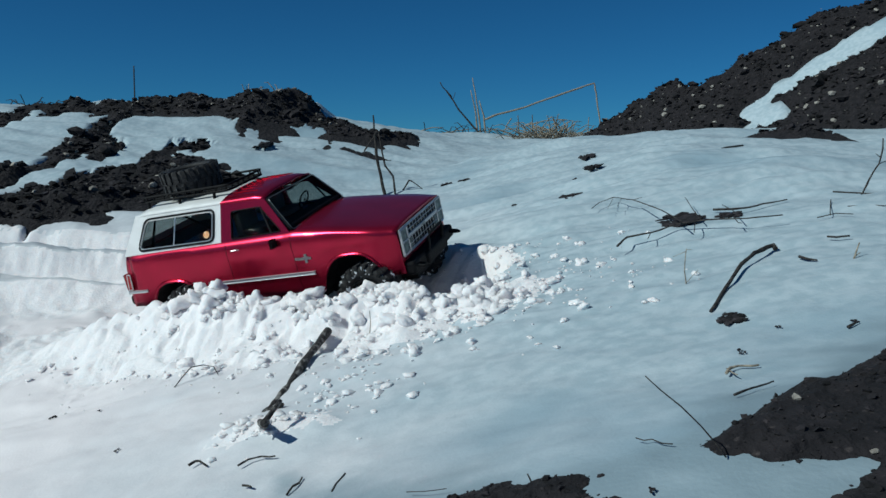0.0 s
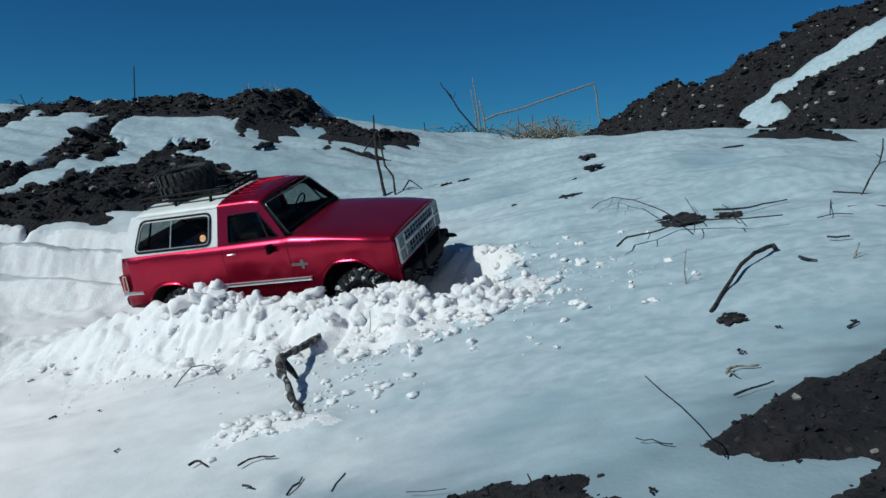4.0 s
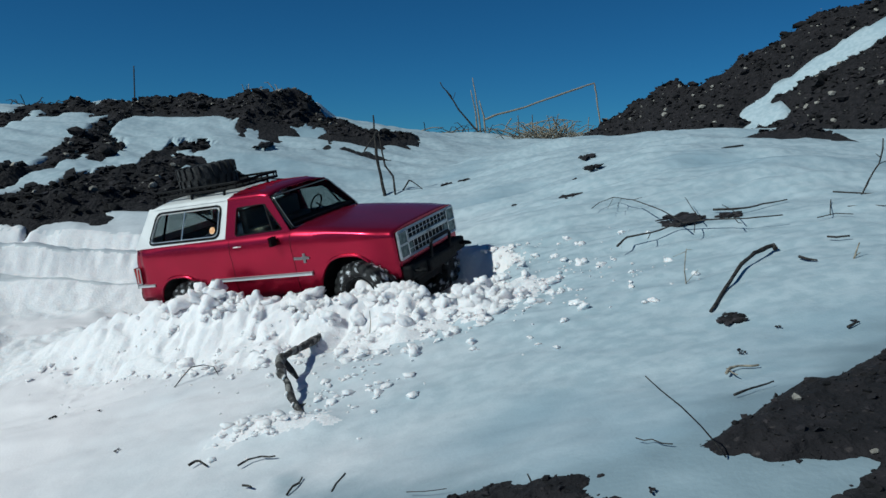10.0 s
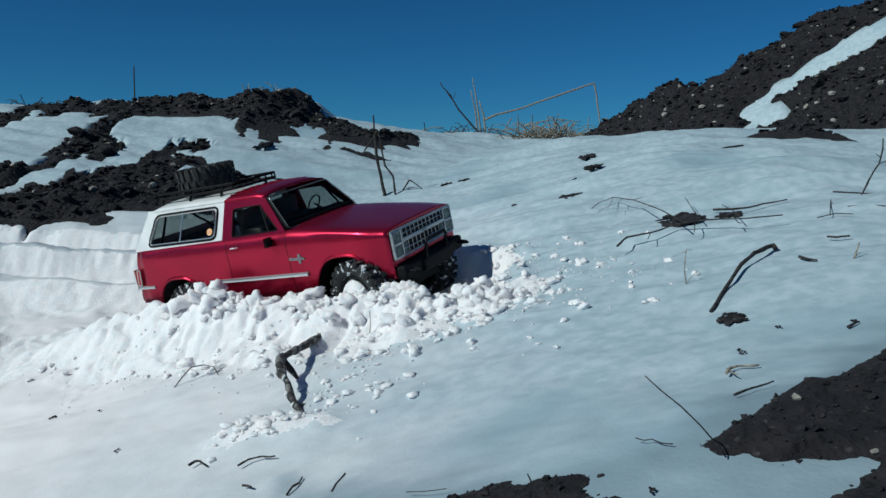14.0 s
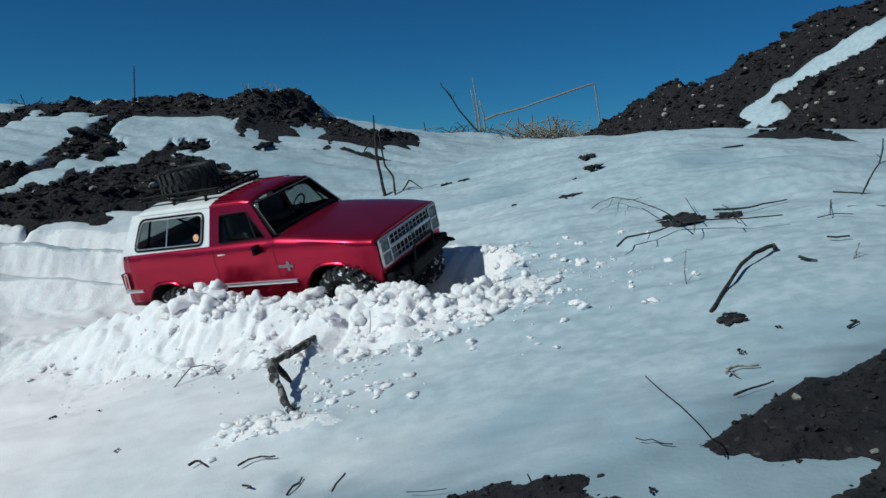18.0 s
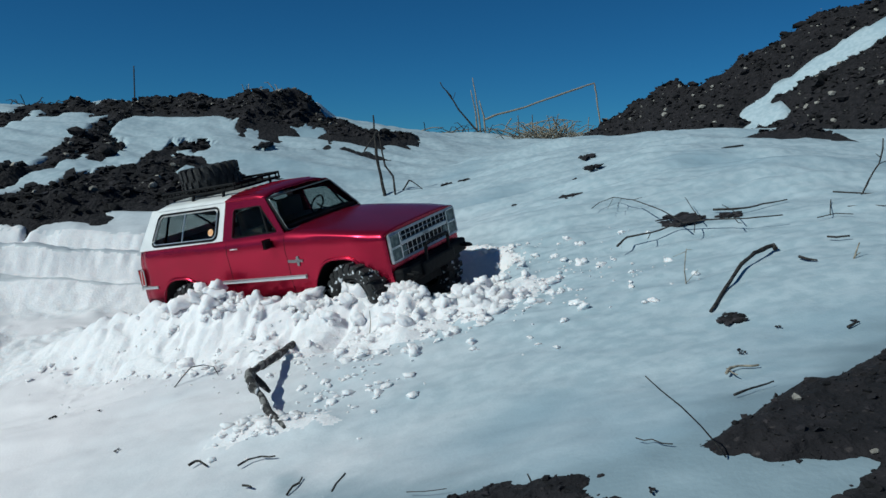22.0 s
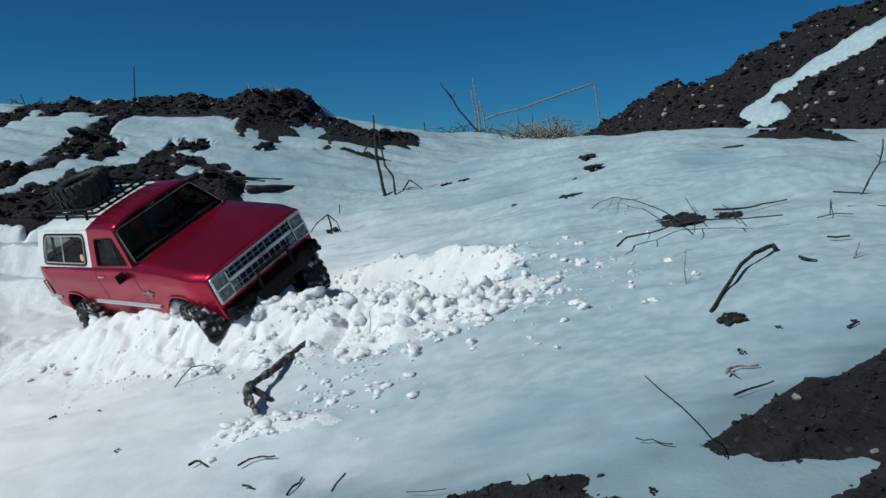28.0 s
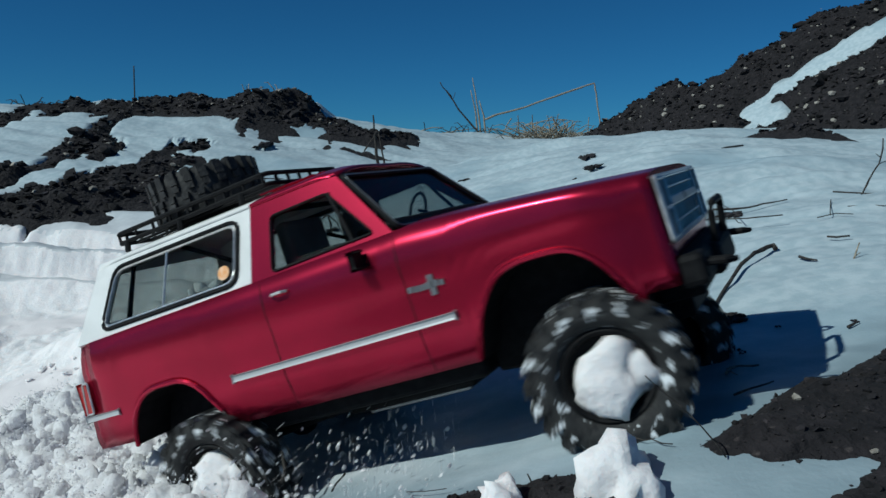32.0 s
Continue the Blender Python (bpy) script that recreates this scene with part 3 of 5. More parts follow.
bmesh.ops.remove_doubles(bm, verts=bm.verts[:], dist=0.0002)
bmesh.ops.solidify(bm, geom=bm.faces[:], thickness=0.003)
part("roof", bm, [RED, WHITE], truck, "roof, red over the cab and white behind")
bm = bmesh.new()
for i in range(9):
    y = -0.064 + 0.016 * i
    tube(bm, [(0.19, y, 0.1885 - 0.004 * (abs(y) / 0.07) ** 3), (0.24, y, 0.1875 - 0.004 * (abs(y) / 0.07) ** 3)], 0.0008, sides=4)
part("roof_rib", bm, RED, truck)

# windscreen and rear window
A, B, C_, D = (0.3040, -0.0915, 0.1262), (0.3040, 0.0915, 0.1262), (0.2655, 0.0755, 0.1745), (0.2655, -0.0755, 0.1745)
bm = bmesh.new()
slab(bm, [A, B, C_, D], -0.0012)
screen = part("windscreen", bm, GLASS, truck, "dark tinted windscreen")
bm = bmesh.new()
tube(bm, rounded([Vector(p) + Vector((0.0012, 0, 0.0006)) for p in (A, B, C_, D)], 0.006), 0.0017, closed=True, sides=6)
part("windscreen_seal", bm, BLACK, screen)
bm = bmesh.new()
tube(bm, rounded([Vector(p) * 0.985 + Vector((0.0068, 0, 0.0034)) for p in (A, B, C_, D)], 0.006), 0.0006, closed=True, sides=5)
part("windscreen_trim", bm, STEEL, screen)
bm = bmesh.new()
slab(bm, [(0.001, -0.096, 0.122), (0.001, 0.096, 0.122), (0.026, 0.075, 0.179), (0.026, -0.075, 0.179)], 0.002, [(0.006, -0.082, 0.1335), (0.006, 0.082, 0.1335), (0.022, 0.068, 0.170), (0.022, -0.068, 0.170)])
hard_rear = part("hardtop_rear", bm, WHITE, truck, "white hardtop rear frame")
bm = bmesh.new()
slab(bm, [(0.0075, -0.082, 0.1335), (0.0075, 0.082, 0.1335), (0.0235, 0.068, 0.170), (0.0235, -0.068, 0.170)], 0.001)
part("window_pane", bm, GLASS, truck, "tinted rear window")
for y0, y1, z in ((-0.055, 0.012, 0.1282), (0.022, 0.080, 0.1282)):
    bm = bmesh.new()
    tube(bm, [(0.3075, y0, z), (0.3045, (y0 + y1) / 2, z + 0.0030), (0.3035, y1, z + 0.0038)], 0.0006, sides=5)
    part("wiper", bm, BLACK, truck)

# inside
bm = bmesh.new()
box(bm, (0.02, -0.092, 0.118), (0.30, 0.092, 0.1225))
box(bm, (0.270, -0.088, 0.120), (0.300, 0.088, 0.134), 0.003)
part("interior_tray", bm, BLACK, truck, "black cabin tray and dashboard")
for y in (-0.045, 0.045):
    bm = bmesh.new()
    box(bm, (0.205, y - 0.026, 0.120), (0.240, y + 0.026, 0.132), 0.004)
    box(bm, (0.196, y - 0.026, 0.122), (0.208, y + 0.026, 0.160), 0.004)
    part("seat", bm, SEATING, truck, "tan seat")
bm = bmesh.new()
tube(bm, [Vector((0.258, 0.045, 0.142)) + Vector((0.006 * math.cos(a), 0.015 * math.sin(a), 0.013 * math.cos(a))) for a in [2 * math.pi * i / 18 for i in range(18)]], 0.0013, closed=True)
tube(bm, [(0.258, 0.045, 0.142), (0.272, 0.045, 0.134)], 0.0014)
part("steering_wheel", bm, BLACK, truck)
bm = bmesh.new()
for y in (-0.074, 0.074):
    tube(bm, [(0.188, y * 1.15, 0.123), (0.190, y, 0.172), (0.060, y, 0.170), (0.045, y * 1.15, 0.123)], 0.0022)
    tube(bm, [(0.188, y * 1.12, 0.130), (0.110, y, 0.171)], 0.0018)
tube(bm, [(0.190, -0.074, 0.172), (0.190, 0.074, 0.172)], 0.0022)
part("roll_cage", bm, BLACK, truck)

# the face: grille, lamps, bumper
bm = bmesh.new()
box(bm, (0.4655, -0.0925, 0.0665), (0.4695, 0.0925, 0.1055), 0.001)
grille = part("grille", bm, BLACK, truck, "black grille with chrome bars")
for z, r in ((0.1045, 0.0010), (0.0975, 0.0006), (0.0760, 0.0006), (0.0685, 0.0009)):
    bm = bmesh.new()
    tube(bm, [(0.4708, -0.064, z), (0.4708, 0.064, z)], r, sides=5)
    part("grille_bar", bm, CHROME, grille, "chrome grille bar")
for i in range(11):
    y = -0.060 + 0.012 * i
    bm = bmesh.new()
    tube(bm, [(0.4704, y, 0.0685), (0.4704, y, 0.1045)], 0.0005, sides=4)
    part("grille_bar", bm, CHROME, grille, "chrome grille bar")
bm = bmesh.new()
tube(bm, rounded([(0.4706, -0.0925, 0.0668), (0.4706, 0.0925, 0.0668), (0.4706, 0.0925, 0.1058), (0.4706, -0.0925, 0.1058)], 0.003), 0.0012, closed=True, sides=6)
part("grille_frame", bm, CHROME, grille, "chrome grille frame")
bm = bmesh.new()
box(bm, (0.4695, -0.064, 0.0855), (0.4722, 0.064, 0.0915), 0.0012)
part("grille_band", bm, TRIM, grille, "broad pale grille band")
bm = bmesh.new()
slab(bm, [(0.4724, -0.0085, 0.0872), (0.4724, -0.003, 0.0872), (0.4724, -0.003, 0.0860), (0.4724, 0.003, 0.0860), (0.4724, 0.003, 0.0872), (0.4724, 0.0085, 0.0872),
          (0.4724, 0.0085, 0.0900), (0.4724, 0.003, 0.0900), (0.4724, 0.003, 0.0912), (0.4724, -0.003, 0.0912), (0.4724, -0.003, 0.0900), (0.4724, -0.0085, 0.0900)], 0.0005)
part("badge", bm, STEEL, grille, "small plain badge")
for s in (-1, 1):
    for z0, z1 in ((0.0685, 0.0855), (0.0868, 0.1040)):
        bm = bmesh.new()
        box(bm, (0.4690, min(s * 0.0665, s * 0.0905), z0), (0.4712, max(s * 0.0665, s * 0.0905), z1), 0.001)
        lamp = part("headlamp", bm, LENS, truck, "square glass headlamp")
        bm = bmesh.new()
        tube(bm, rounded([(0.4716, s * 0.0660, z0), (0.4716, s * 0.0910, z0), (0.4716, s * 0.0910, z1), (0.4716, s * 0.0660, z1)], 0.001, 2), 0.0009, closed=True, sides=5)
        part("bezel", bm, CHROME, lamp, "chrome bezel")
    bm = bmesh.new()
    box(bm, (0.4690, min(s * 0.052, s * 0.064), 0.069), (0.4710, max(s * 0.052, s * 0.064), 0.0845), 0.001)
    part("turn_lamp", bm, LENS, truck)
bm = bmesh.new()
box(bm, (0.466, -0.092, 0.038), (0.483, 0.092, 0.0580), 0.004)
box(bm, (0.445, -0.070, 0.030), (0.476, 0.070, 0.052), 0.003)
box(bm, (0.478, -0.045, 0.036), (0.488, 0.045, 0.0560), 0.004)
bumper = part("front_bumper", bm, BLACK, truck, "black plastic off-road bumper")
bm = bmesh.new()
tube(bm, [(0.484, -0.032, 0.050), (0.488, -0.032, 0.074), (0.489, -0.027, 0.0795), (0.489, 0.027, 0.0795), (0.488, 0.032, 0.074), (0.484, 0.032, 0.050)], 0.0026)
part("bumper_hoop", bm, BLACK, bumper)
for y in (-0.078, 0.078):
    bm = bmesh.new()
    tube(bm, [(0.481, y - 0.005, 0.050), (0.493, y - 0.005, 0.048), (0.498, y, 0.047), (0.493, y + 0.005, 0.048), (0.481, y + 0.005, 0.050)], 0.0020)
    part("tow_shackle", bm, BLACK, bumper)
bm = bmesh.new()
box(bm, (-0.026, -0.088, 0.036), (-0.010, 0.088, 0.052), 0.004)
part("rear_bumper", bm, BLACK, truck)
bm = bmesh.new()
box(bm, (-0.0075, -0.080, 0.060), (-0.0045, 0.080, 0.112), 0.001)
part("tailgate", bm, RED, truck)

# under the body
bm = bmesh.new()
for y in (-0.034, 0.034):
    box(bm, (0.000, y - 0.005, 0.014), (0.462, y + 0.005, 0.030), 0.001)
for x in (0.02, 0.14, 0.25, 0.33, 0.45):
    box(bm, (x, -0.034, 0.016), (x + 0.012, 0.034, 0.026))
box(bm, (0.19, -0.042, 0.004), (0.30, 0.042, 0.024), 0.004)
part("chassis", bm, BLACK, truck, "black chassis rails")
bm = bmesh.new()
box(bm, (0.20, -0.030, 0.000), (0.29, 0.030, 0.0045), 0.002)
part("skid_plate", bm, STEEL, truck, "scuffed grey skid plate")
for s in (-1, 1):
    bm = bmesh.new()
    box(bm, (0.331, s * 0.062 - 0.001, 0.016), (0.450, s * 0.062 + 0.001, 0.082))
    part("inner_wing", bm, BLACK, truck)
    bm = bmesh.new()
    box(bm, (0.025, s * 0.062 - 0.001, 0.016), (0.134, s * 0.062 + 0.001, 0.072))
    part("inner_wing", bm, BLACK, truck)
bm = bmesh.new()
box(bm, (0.134, -0.085, 0.016), (0.331, 0.085, 0.030), 0.003)
part("floor_pan", bm, BLACK, truck)
bm = bmesh.new()
box(bm, (0.4640, -0.090, 0.0575), (0.4690, 0.090, 0.0660), 0.001)
part("front_valance", bm, RED, truck)
for x, z in ((FRONT_X, 0.008), (REAR_X, 0.004)):
    bm = bmesh.new()
    tube(bm, [(x, -0.085, z), (x, 0.085, z)], 0.007)
    bmesh.ops.create_icosphere(bm, subdivisions=2, radius=0.016, matrix=Matrix.Translation((x, 0.012, z)))
    for y in (-0.05, 0.05):
        tube(bm, [(x, y, z), (x - 0.09 if x > 0.2 else x + 0.10, y * 0.7, 0.012)], 0.003)
        tube(bm, [(x + 0.006, y * 1.1, z + 0.004), (x - 0.008, y * 1.0, 0.072)], 0.005)
    part("axle", bm, BLACK, truck, "black axle with links and shocks")

# the rack and the spare wheel
bm = bmesh.new()
for y in (-0.048, -0.032, -0.016, 0.0, 0.016, 0.032, 0.048):
    tube(bm, [(0.030, y, 0.1935), (0.190, y, 0.1935)], 0.0013, sides=5)
for z in (0.1935, 0.2015):
    tube(bm, rounded([(0.028, -0.052, z), (0.192, -0.052, z), (0.192, 0.052, z), (0.028, 0.052, z)], 0.008), 0.0019, closed=True, sides=6)
for x in [0.032 + 0.0195 * i for i in range(9)]:
    for y in (-0.052, 0.052):
        tube(bm, [(x, y, 0.1935), (x, y, 0.2015)], 0.0014, sides=5)
for y in [-0.040 + 0.016 * i for i in range(6)]:
    for x in (0.028, 0.192):
        tube(bm, [(x, y, 0.1935), (x, y, 0.2015)], 0.0014, sides=5)
for x in (0.04, 0.10, 0.165):
    for y in (-0.053, 0.053):
        tube(bm, [(x, y * 1.05, 0.1845), (x, y, 0.1935)], 0.0024, sides=6)
part("roof_rack", bm, BLACK, truck, "black tubular roof rack")


def tyre_mesh(bm, radius=WHEEL_R, width=0.034):
    """A fat knobbly tyre about the y axis."""
    prof = [(0.56, 0.36), (0.60, 0.47), (0.74, 0.52), (0.86, 0.50), (0.925, 0.42), (0.945, 0.22), (0.95, 0.0)]
    prof = prof + [(r, -y) for r, y in prof[-2::-1]]
    n = 40
    rings = [[bm.verts.new((radius * r * math.cos(a), y * width, radius * r * math.sin(a))) for r, y in prof] for a in [2 * math.pi * i / n for i in range(n)]]
    for i in range(n):
        a, b = rings[i], rings[(i + 1) % n]
        for j in range(len(prof) - 1):
            bm.faces.new((a[j], a[j + 1], b[j + 1], b[j])).smooth = True
    lugs = 22
    for i in range(lugs):
        for s in (-1, 1):
            a = 2 * math.pi * (i + 0.25 * s) / lugs
            for y0, y1, r0, r1, da in ((0.20, 0.50, 0.90, 1.0, 0.085), (0.03, 0.17, 0.92, 1.0, 0.07), (0.47, 0.54, 0.78, 0.93, 0.06)):
                vs = []
                for rr in (r0, r1):
                    for yy in (y0, y1):
                        for k in (-1, 1):
                            t = a + k * da * (1 if rr == r0 else 0.85) + 0.10 * (yy - 0.3)
                            vs.append(bm.verts.new((radius * rr * math.cos(t), s * yy * width, radius * rr * math.sin(t))))
                for q in ((0, 1, 3, 2), (4, 6, 7, 5), (0, 4, 5, 1), (2, 3, 7, 6), (0, 2, 6, 4), (1, 5, 7, 3)):
                    bm.faces.new([vs[k] for k in q])
    bmesh.ops.recalc_face_normals(bm, faces=bm.faces)


def rim_mesh(bm, s):
    prof = [(0.57, -0.40), (0.58, 0.40), (0.54, 0.44), (0.50, 0.40), (0.46, 0.20), (0.30, 0.16), (0.24, 0.30), (0.14, 0.34), (0.0, 0.34)]
    n = 28
    rings = [[bm.verts.new((WHEEL_R * r * math.cos(a), s * y * 0.034, WHEEL_R * r * math.sin(a))) for r, y in prof] for a in [2 * math.pi * i / n for i in range(n)]]
    for i in range(n):
        a, b = rings[i], rings[(i + 1) % n]
        for j in range(len(prof) - 1):
            f = bm.faces.new((a[j], a[j + 1], b[j + 1], b[j]))
    bmesh.ops.remove_doubles(bm, verts=bm.verts[:], dist=1e-6)
    for i in range(6):
        a = 2 * math.pi * i / 6
        bmesh.ops.create_cone(bm, cap_ends=True, segments=6, radius1=0.0022, radius2=0.0018, depth=0.003,
                              matrix=Matrix.Translation((0.0095 * math.cos(a), s * 0.0115, 0.0095 * math.sin(a))) @ pose(0, 0, 0, 90))
    bmesh.ops.recalc_face_normals(bm, faces=bm.faces)


def lumpy(bm, centre, size, seed, rough=0.45, level=2):
    """A broken lump: a ball pushed in and out by noise."""
    r = bmesh.ops.create_icosphere(bm, subdivisions=level, radius=1.0)["verts"]
    off = Vector((seed * 3.17, seed * 1.31, seed * 0.77))
    for v in r:
        k = 0.85 + rough * (0.8 * noise.noise(v.co * 1.2 + off) + 0.9 * abs(noise.noise(v.co * 2.3 + off)) + 0.5 * abs(noise.noise(v.co * 5.1 + off)))
        v.co = Vector([centre[i] + v.co[i] * size[i] * k for i in range(3)])


def wheel_of(name, s, label, rubber=RUBBER, coat="black knobbly tyre caked with snow"):
    bm = bmesh.new()
    rim_mesh(bm, s)
    w = part(name, bm, BLACK, truck, label)
    bm = bmesh.new()
    tyre_mesh(bm)
    part("tyre", bm, rubber, w, coat)
    return w


WHEELS = []
for s, x, z, seed in ((-1, FRONT_X, 0.006, 1), (1, FRONT_X, 0.010, 2), (-1, REAR_X, -0.006, 3), (1, REAR_X, 0.004, 4)):
    w = wheel_of("wheel", s, "black wheel packed with snow")
    bm = bmesh.new()
    lumpy(bm, (0.004, s * 0.011, 0.002), (0.021, 0.0075, 0.019), seed, 0.6, 3)
    lumpy(bm, (-0.012, s * 0.012, 0.016), (0.012, 0.005, 0.010), seed + 9, 0.7, 2)
    for f in bm.faces:
        f.smooth = True
    part("packed_snow", bm, FRESH, w, "white snow packed in the rim")
    WHEELS.append((w, s, x, z))
spare = wheel_of("spare_wheel", 1, "black spare wheel strapped on the rack", CLEANRUBBER, "dry black knobbly tyre")
spare.matrix_basis = pose(0.094, -0.002, 0.2145, 90, 0, 20) @ Matrix.Diagonal((0.95, 1.06, 0.95, 1))



# ---- clods, stones and broken snow ----
def ball(level, seed, rough):
    bm = bmesh.new()
    lumpy(bm, (0, 0, 0), (1, 1, 1), seed, rough, level)
    bmesh.ops.triangulate(bm, faces=bm.faces[:])
    co = np.array([v.co[:] for v in bm.verts])
    tri = np.array([[v.index for v in f.verts] for f in bm.faces])
    bm.free()
    return co, tri


def scatter(name, spots, sizes, mat, label, category, level=1, rough=0.8, flat=0.75, seed=0, sink=0.25, smooth_faces=False, kind="stuff"):
    """Many lumps as one mesh: every one turned, sized and sunk on its own."""
    rng = np.random.default_rng(seed)
    shapes = [ball(level, seed * 10 + i, rough) for i in range(9)]
    cos, tris, n = [], [], 0
    for (x, y, z), s in zip(spots, sizes):
        co, tri = shapes[rng.integers(9)]
        a, b = rng.uniform(0, 6.28), rng.uniform(-0.6, 0.6)
        r = np.array([[math.cos(a), -math.sin(a), 0], [math.sin(a), math.cos(a), 0], [0, 0, 1]]) @ np.array([[1, 0, 0], [0, math.cos(b), -math.sin(b)], [0, math.sin(b), math.cos(b)]])
        p = (co * (s * rng.uniform(0.75, 1.25, 3) * (1, 1, flat))) @ r.T + (x, y, z + s * flat * (1 - 2 * sink) * 0.8)
        cos.append(p)
        tris.append(tri + n)
        n += len(p)
    me = bpy.data.meshes.new(name)
    me.from_pydata(np.concatenate(cos).tolist(), [], np.concatenate(tris).tolist())
    if smooth_faces:
        me.polygons.foreach_set("use_smooth", [True] * len(me.polygons))
    me.materials.append(mat)
    return tagged(new(name, me), label, category, kind=kind)


def heights(p, fn):
    return np.concatenate([p, fn(p[:, 0], p[:, 1])[:, None]], 1)


rng = np.random.default_rng(5)
# clods on the bare earth, far and near
p = np.stack([rng.uniform(-2.3, 2.2, 60000), rng.uniform(1.7, 4.4, 60000)], 1)
p = p[(earth(p[:, 0], p[:, 1]) < 0.0)][:15000]
s = 0.0022 + 0.009 * rng.random(len(p)) ** 4.0 + 0.012 * (rng.random(len(p)) > 0.994)
scatter("earth_clods", heights(p, soil_height), s, CLOD, "dark crumbly earth clods on the heaps", "clods", seed=1, sink=0.3, rough=1.3, flat=0.6)
p = np.stack([rng.uniform(-0.1, 0.7, 40000), rng.uniform(0.25, 0.62, 40000)], 1)
p = p[(earth(p[:, 0], p[:, 1]) < 0.002)][:5000]
s = 0.0005 + 0.0018 * rng.random(len(p)) ** 4.0 + 0.002 * (rng.random(len(p)) > 0.995)
scatter("earth_crumbs", heights(p, soil_height), s, CLOD, "fine dark earth crumbs at the snow's edge", "clods", seed=2, sink=0.3, rough=1.3)
p = np.stack([rng.uniform(-2.3, 2.2, 30000), rng.uniform(1.7, 4.2, 30000)], 1)
p = p[(earth(p[:, 0], p[:, 1]) < -0.02)][:1100]
s = 0.0022 + 0.010 * rng.random(len(p)) ** 4
scatter("pale_stones", heights(p, soil_height), s, STONE, "pale stones in the dark earth", "stones", seed=3, sink=0.2)
p = np.stack([rng.uniform(0.0, 0.6, 9000), rng.uniform(0.3, 0.6, 9000)], 1)
p = p[(earth(p[:, 0], p[:, 1]) < -0.008)][:70]
scatter("pale_pebbles", heights(p, soil_height), 0.0008 + 0.0022 * rng.random(len(p)) ** 2, STONE, "pale pebbles on the near earth", "stones", seed=4, sink=0.3)

# broken snow on the berm, in the rut and spilled before it
p = np.stack([rng.uniform(-1.5, 0.25, 90000), rng.uniform(0.75, 1.75, 90000)], 1)
c = churn(p[:, 0], p[:, 1])
p = p[(c < 0.02) & (rut(p[:, 0], p[:, 1]) > -0.01)][:800]
p = p[rng.random(len(p)) < 0.05 + 0.95 * smooth(p[:, 0], -0.6, -0.2)]
s = 0.0016 + (0.002 + 0.0060 * smooth(p[:, 0], -0.55, -0.15)) * rng.random(len(p)) ** 3.5
scatter("snow_lumps", heights(p, snow_height), s, FRESH, "bright broken snow lumps heaped along the rut", "snow lumps", level=3, rough=0.6, flat=0.75, seed=6, sink=0.42, smooth_faces=True)
k = 0.22 + 0.78 * rng.random(200)
p = np.stack([-0.56 + 0.66 * k, 1.250 - 0.255 * k + rng.normal(0.0, 0.024, 200)], 1)
s = 0.0050 + 0.0090 * rng.random(200) ** 2.2
scatter("snow_clods", heights(p, snow_height), s, FRESH, "soft rounded snow clods heaped on the bank", "snow lumps", level=3, rough=0.9, flat=0.8, seed=16, sink=0.66, smooth_faces=True)
p = np.stack([rng.uniform(-1.0, 0.30, 60000), rng.uniform(0.70, 1.25, 60000)], 1)
c = churn(p[:, 0], p[:, 1])
p = p[(c > 0.0) & (rng.random(len(p)) < 0.9 * np.exp(-np.maximum(c, 0) / (0.02 + 0.03 * smooth(p[:, 0], -0.4, -0.1))))][:480]
s = 0.0012 + 0.0065 * rng.random(len(p)) ** 4.5
scatter("snow_crumbs", heights(p, snow_height), s, FRESH, "scattered snow crumbs on the crust", "snow crumbs", level=3, rough=0.8, flat=0.6, seed=7, sink=0.3, smooth_faces=True)
p = np.concatenate([np.stack([rng.normal(-0.105, 0.045, 60), rng.normal(0.81, 0.05, 60)], 1), np.stack([rng.normal(-0.165, 0.035, 60), rng.normal(0.755, 0.018, 60)], 1)])
scatter("branch_snow", heights(p, snow_height), 0.0015 + 0.0055 * rng.random(len(p)) ** 3, FRESH, "snow thrown up round the moving branch", "snow crumbs", level=2, rough=0.7, flat=0.45, seed=8, sink=0.35, smooth_faces=True)

